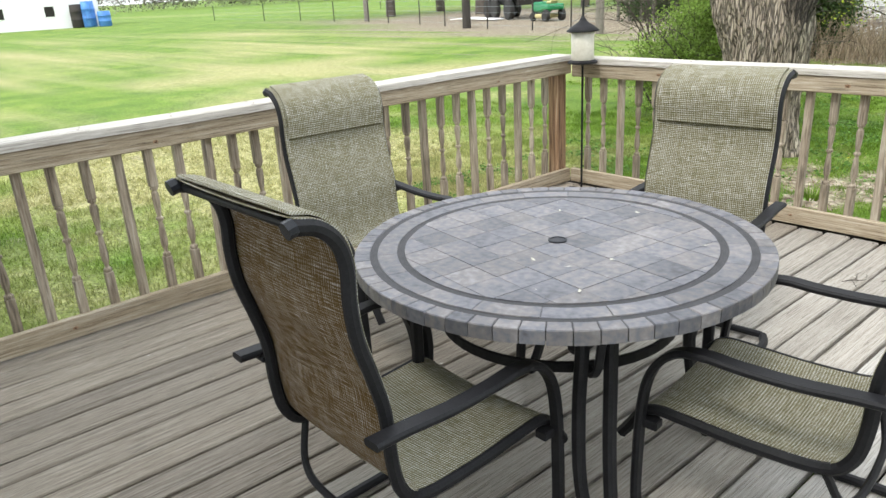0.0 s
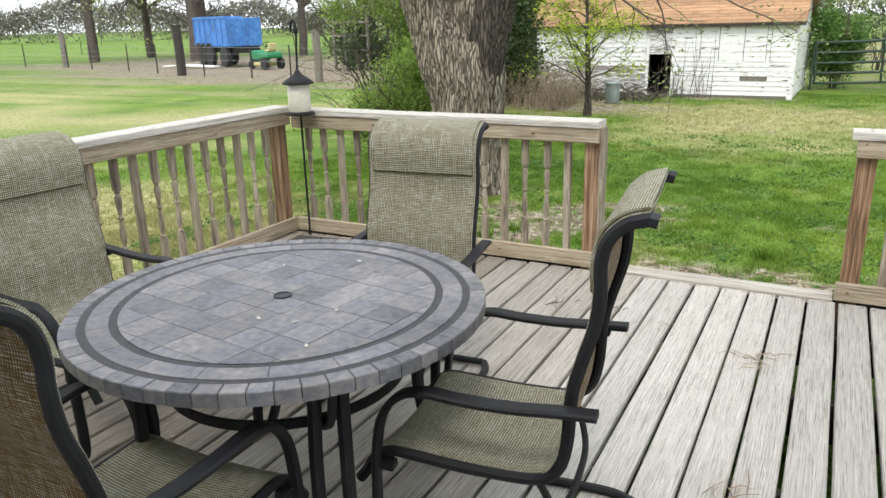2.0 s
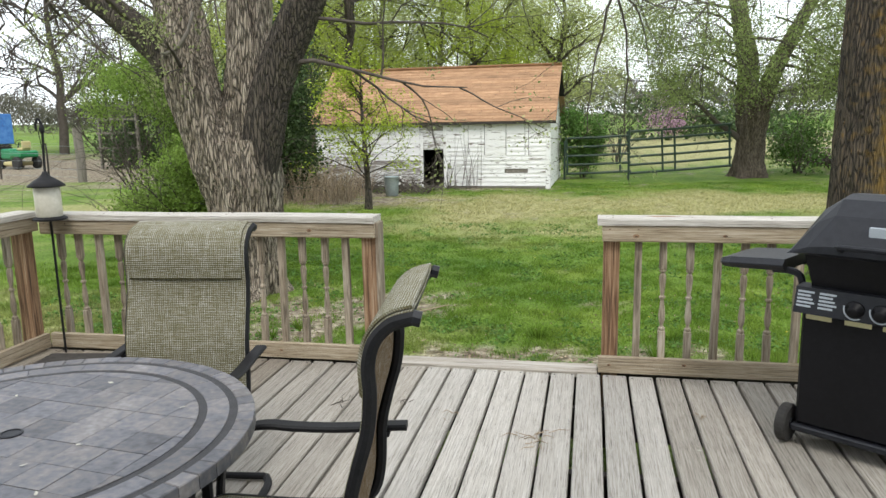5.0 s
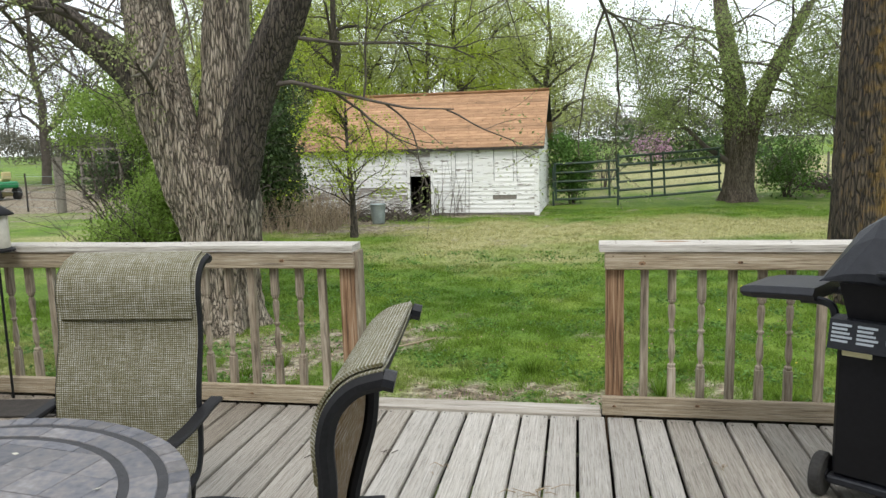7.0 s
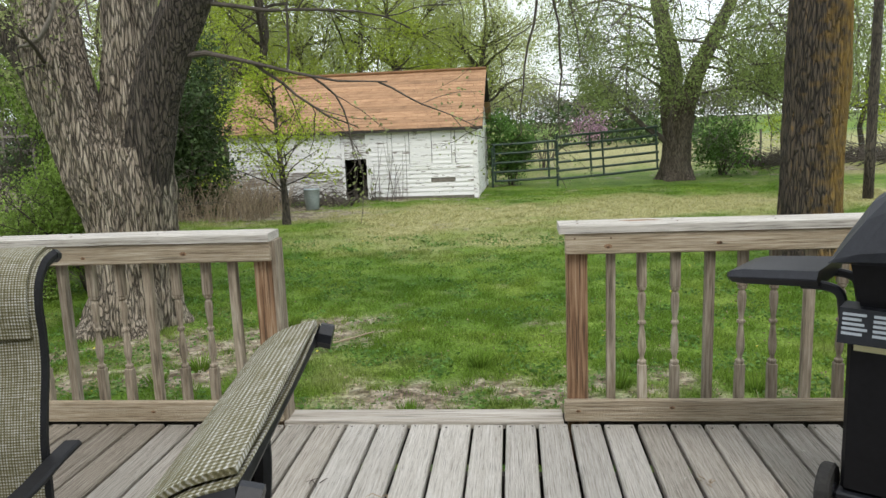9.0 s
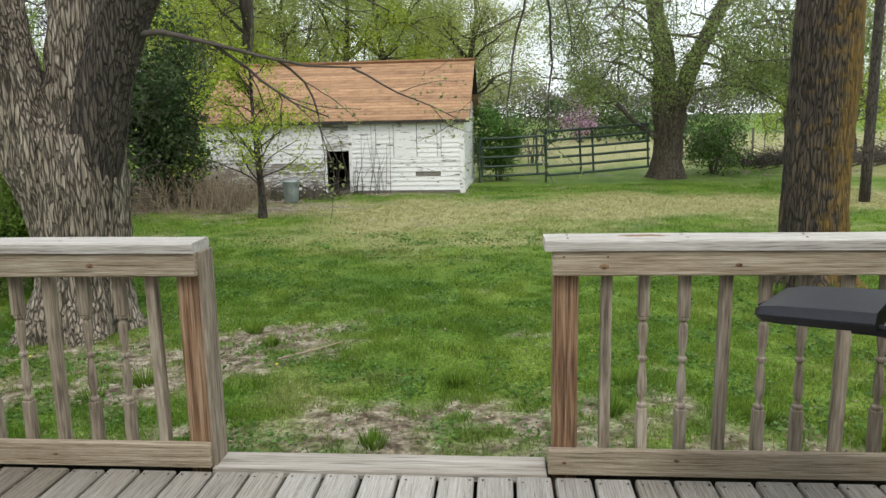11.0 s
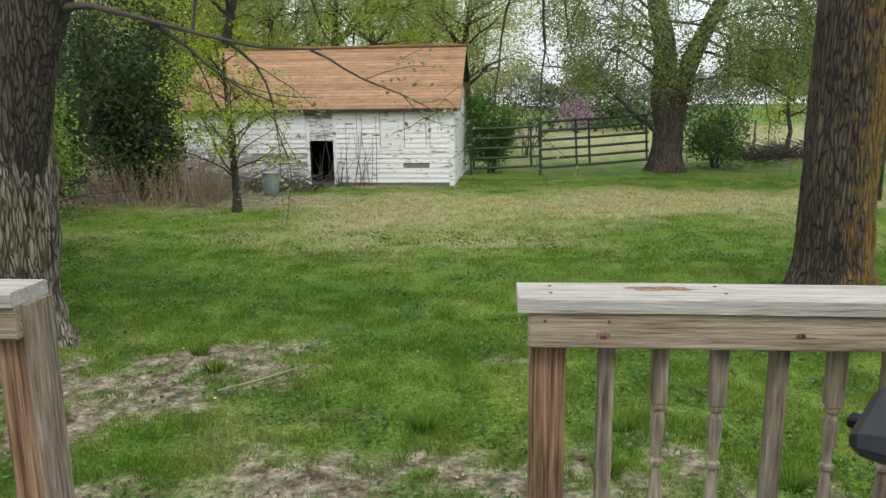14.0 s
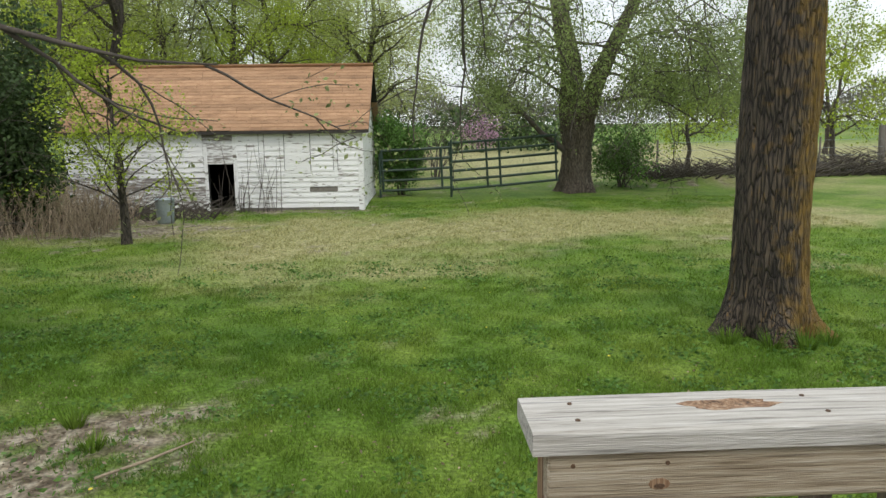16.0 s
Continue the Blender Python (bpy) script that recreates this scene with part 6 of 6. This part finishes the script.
twig_litter((0.01, -0.614, 0), 7, 0.12, "small dark broken twig lying on the deck")
twig_litter((0.30, -0.573, 0), 4, 0.07, "small dark broken twig lying on the deck")
twig_litter((1.0, -0.88, 0), 16, 0.13, "wisps of pale straw lying on the deck")
twig_litter((1.0, -1.95, 0), 14, 0.14, "wisps of pale straw lying on the deck")
twig_litter((0.56, -0.69, 0), 4, 0.08, "wisps of pale straw lying on the deck")
twig_litter((1.75, -0.53, 0), 6, 0.06, "wisps of pale straw lying on the deck")
stick = Wood()
stick.tube([(-0.55, 2.55, G + 0.03), (-0.35, 2.72, G + 0.035), (-0.15, 2.95, G + 0.04)], (0.008, 0.009, 0.005), 6)
st_ob = thing("stick", label="fallen pale stick lying in the grass", category="stick")
twig_mesh("branch", stick, st_ob, m_straw)

# scattered pale flecks: fallen blossom scales on table and deck
fl = []
for k in range(14):
    a, r = g.uniform(0, math.tau), 0.4 * math.sqrt(g.random())
    fl.append((TX + r * math.cos(a), TY + r * math.sin(a), TZ + 0.003))
for k in range(110):
    fl.append((g.uniform(-2.1, 3.0), g.uniform(-4.5, -0.1), 0.004))
c = np.array(fl)
n_ = len(c)
ang = g.uniform(0, math.tau, n_)
s_ = g.uniform(0.003, 0.0065, n_)
off = [np.stack([np.cos(ang + k * math.pi / 2) * s_ * (1.6 if k % 2 else 0.8), np.sin(ang + k * math.pi / 2) * s_ * (1.6 if k % 2 else 0.8), np.zeros(n_) + 0.001 * k], -1) for k in range(4)]
me = array_mesh("blossom_flecks", np.stack([c + o for o in off], 1).reshape(-1, 3), np.arange(4 * n_).reshape(-1, 4))
tagged(part_mesh("blossom_flecks", me, m_tube, None, "pale fallen blossom scales scattered on table and boards"), category="litter", kind="stuff")

grass("grass", 460000, (-5.5, 7.5, 0.15, 7.2), 0.055, 0.0032, "short uneven spring grass of the lawn")
grass("grass", 260000, (-4.2, 6.2, 0.15, 5.2), 0.045, 0.004, "short uneven spring grass of the lawn")
grass("grass", 240000, (-8, 9, 6.6, 16.5), 0.05, 0.006, "short uneven spring grass of the lawn", 1.0, 1.0)
grass("grass", 150000, (-9, -2.45, -4.5, 4.5), 0.06, 0.0045, "short uneven spring grass of the lawn")


def tuft(x, y, n, h):
    p = np.array((x, y, G - 0.01))
    a = g.uniform(0, math.tau, n)
    base = p + np.stack([np.cos(a) * 0.07 * np.sqrt(g.random(n)), np.sin(a) * 0.07 * np.sqrt(g.random(n)), np.zeros(n)], -1)
    hh = h * g.uniform(0.5, 1, n)
    tip = base + np.stack([np.cos(a) * hh * 0.55, np.sin(a) * hh * 0.55, hh], -1)
    side = np.stack([-np.sin(a), np.cos(a), np.zeros(n)], -1) * 0.005
    me_ = array_mesh("grass_tuft", np.stack([base - side, base + side, tip], 1).reshape(-1, 3), np.arange(3 * n).reshape(-1, 3))
    attributes(me_, np.full(3 * n, 3.0), np.full(3 * n, 5.0))
    tagged(part_mesh("grass_tuft", me_, m_blade, None, "dark tuft of longer grass on the worn soil"), category="grass", kind="stuff")


for x, y, h in ((-1.0, 3.35, 0.13), (0.79, 2.16, 0.14), (-1.35, 2.1, 0.14), (-1.55, 1.8, 0.12), (1.75, 1.7, 0.15), (1.9, 2.2, 0.12), (0.4, 1.2, 0.12), (2.6, 1.6, 0.13), (4.0, 4.45, 0.2), (4.25, 4.4, 0.2), (3.7, 4.6, 0.18), (4.5, 4.5, 0.18),
                (-0.75, 3.0, 0.1), (3.1, 1.3, 0.14)):
    tuft(x, y, 110, h)


# broad-leaved weeds and dead-leaf litter on the worn ground by the deck
def ground_leaves(name, count, region, size, mat_, label, seed, lift, on_bare):
    g_ = np.random.default_rng(seed)
    x, y = g_.uniform(region[0], region[1], count), region[2] + (region[3] - region[2]) * g_.random(count) ** 1.6
    clump = value_noise(x, y, 0.28, seed)
    bare = bare_soil(x, y)
    ok = (g_.random(count) < (0.25 + bare if on_bare else np.clip((clump - 0.52) * 4, 0, 1) * (1 - 0.7 * bare)))
    x, y = x[ok], y[ok]
    z = lawn_height(x, y) + g_.uniform(0.004, lift, len(x))
    me_ = leaves(name, np.stack([x, y, z], -1), 1, 0.004, size, g_, flat=0.75)
    return tagged(part_mesh(name, me_, mat_, None, label), category="ground cover", kind="stuff")


ground_leaves("weed_leaves", 110000, (-4.5, 7, 0.2, 8.5), 0.034, m_leaf_bush, "low broad-leaved clover and weeds in the lawn", 201, 0.035, False)
m_litter = material("dead_leaf_litter", [(0.3, (0.16, 0.11, 0.07)), (0.7, (0.42, 0.34, 0.24))], 5, 0.9, vary=0.5, attr="island")
ground_leaves("leaf_litter", 16000, (-4, 6, 0.2, 4.2), 0.022, m_litter, "dead leaf litter on the worn soil", 202, 0.012, True)
m_dandelion = material("dandelion_yellow", [(0.3, (0.6, 0.5, 0.03)), (0.7, (0.75, 0.65, 0.06))], 5, 0.7)
ground_leaves("dandelions", 260, (-5, 6, 1.5, 9.0), 0.022, m_dandelion, "scattered small yellow dandelions in the grass", 203, 0.05, False)

# ---- deck boards, one by one: browner by the lawn-side railing, bleached on the open deck ----
rb = random.Random(4)
plank_sets = []
for mt in (m_plank_brown, m_plank, m_plank_pale):
    made = []
    for m_ in plank_meshes:
        c_ = m_.copy()
        c_.materials.append(mt)
        made.append(c_)
    plank_sets.append(made)
for k, x in enumerate(PLANK_X):
    u = x + rb.uniform(-0.35, 0.35)
    # darker tints reach past the table's middle, putting its shade into the boards
    kind_ = 0 if u < -0.4 else (1 if u < 0.4 or u > 1.6 else 2)
    b = new("plank", plank_sets[kind_][k % 7])
    b.parent = deck
    b.location = (x, 0, rb.uniform(-0.0015, 0.0015))
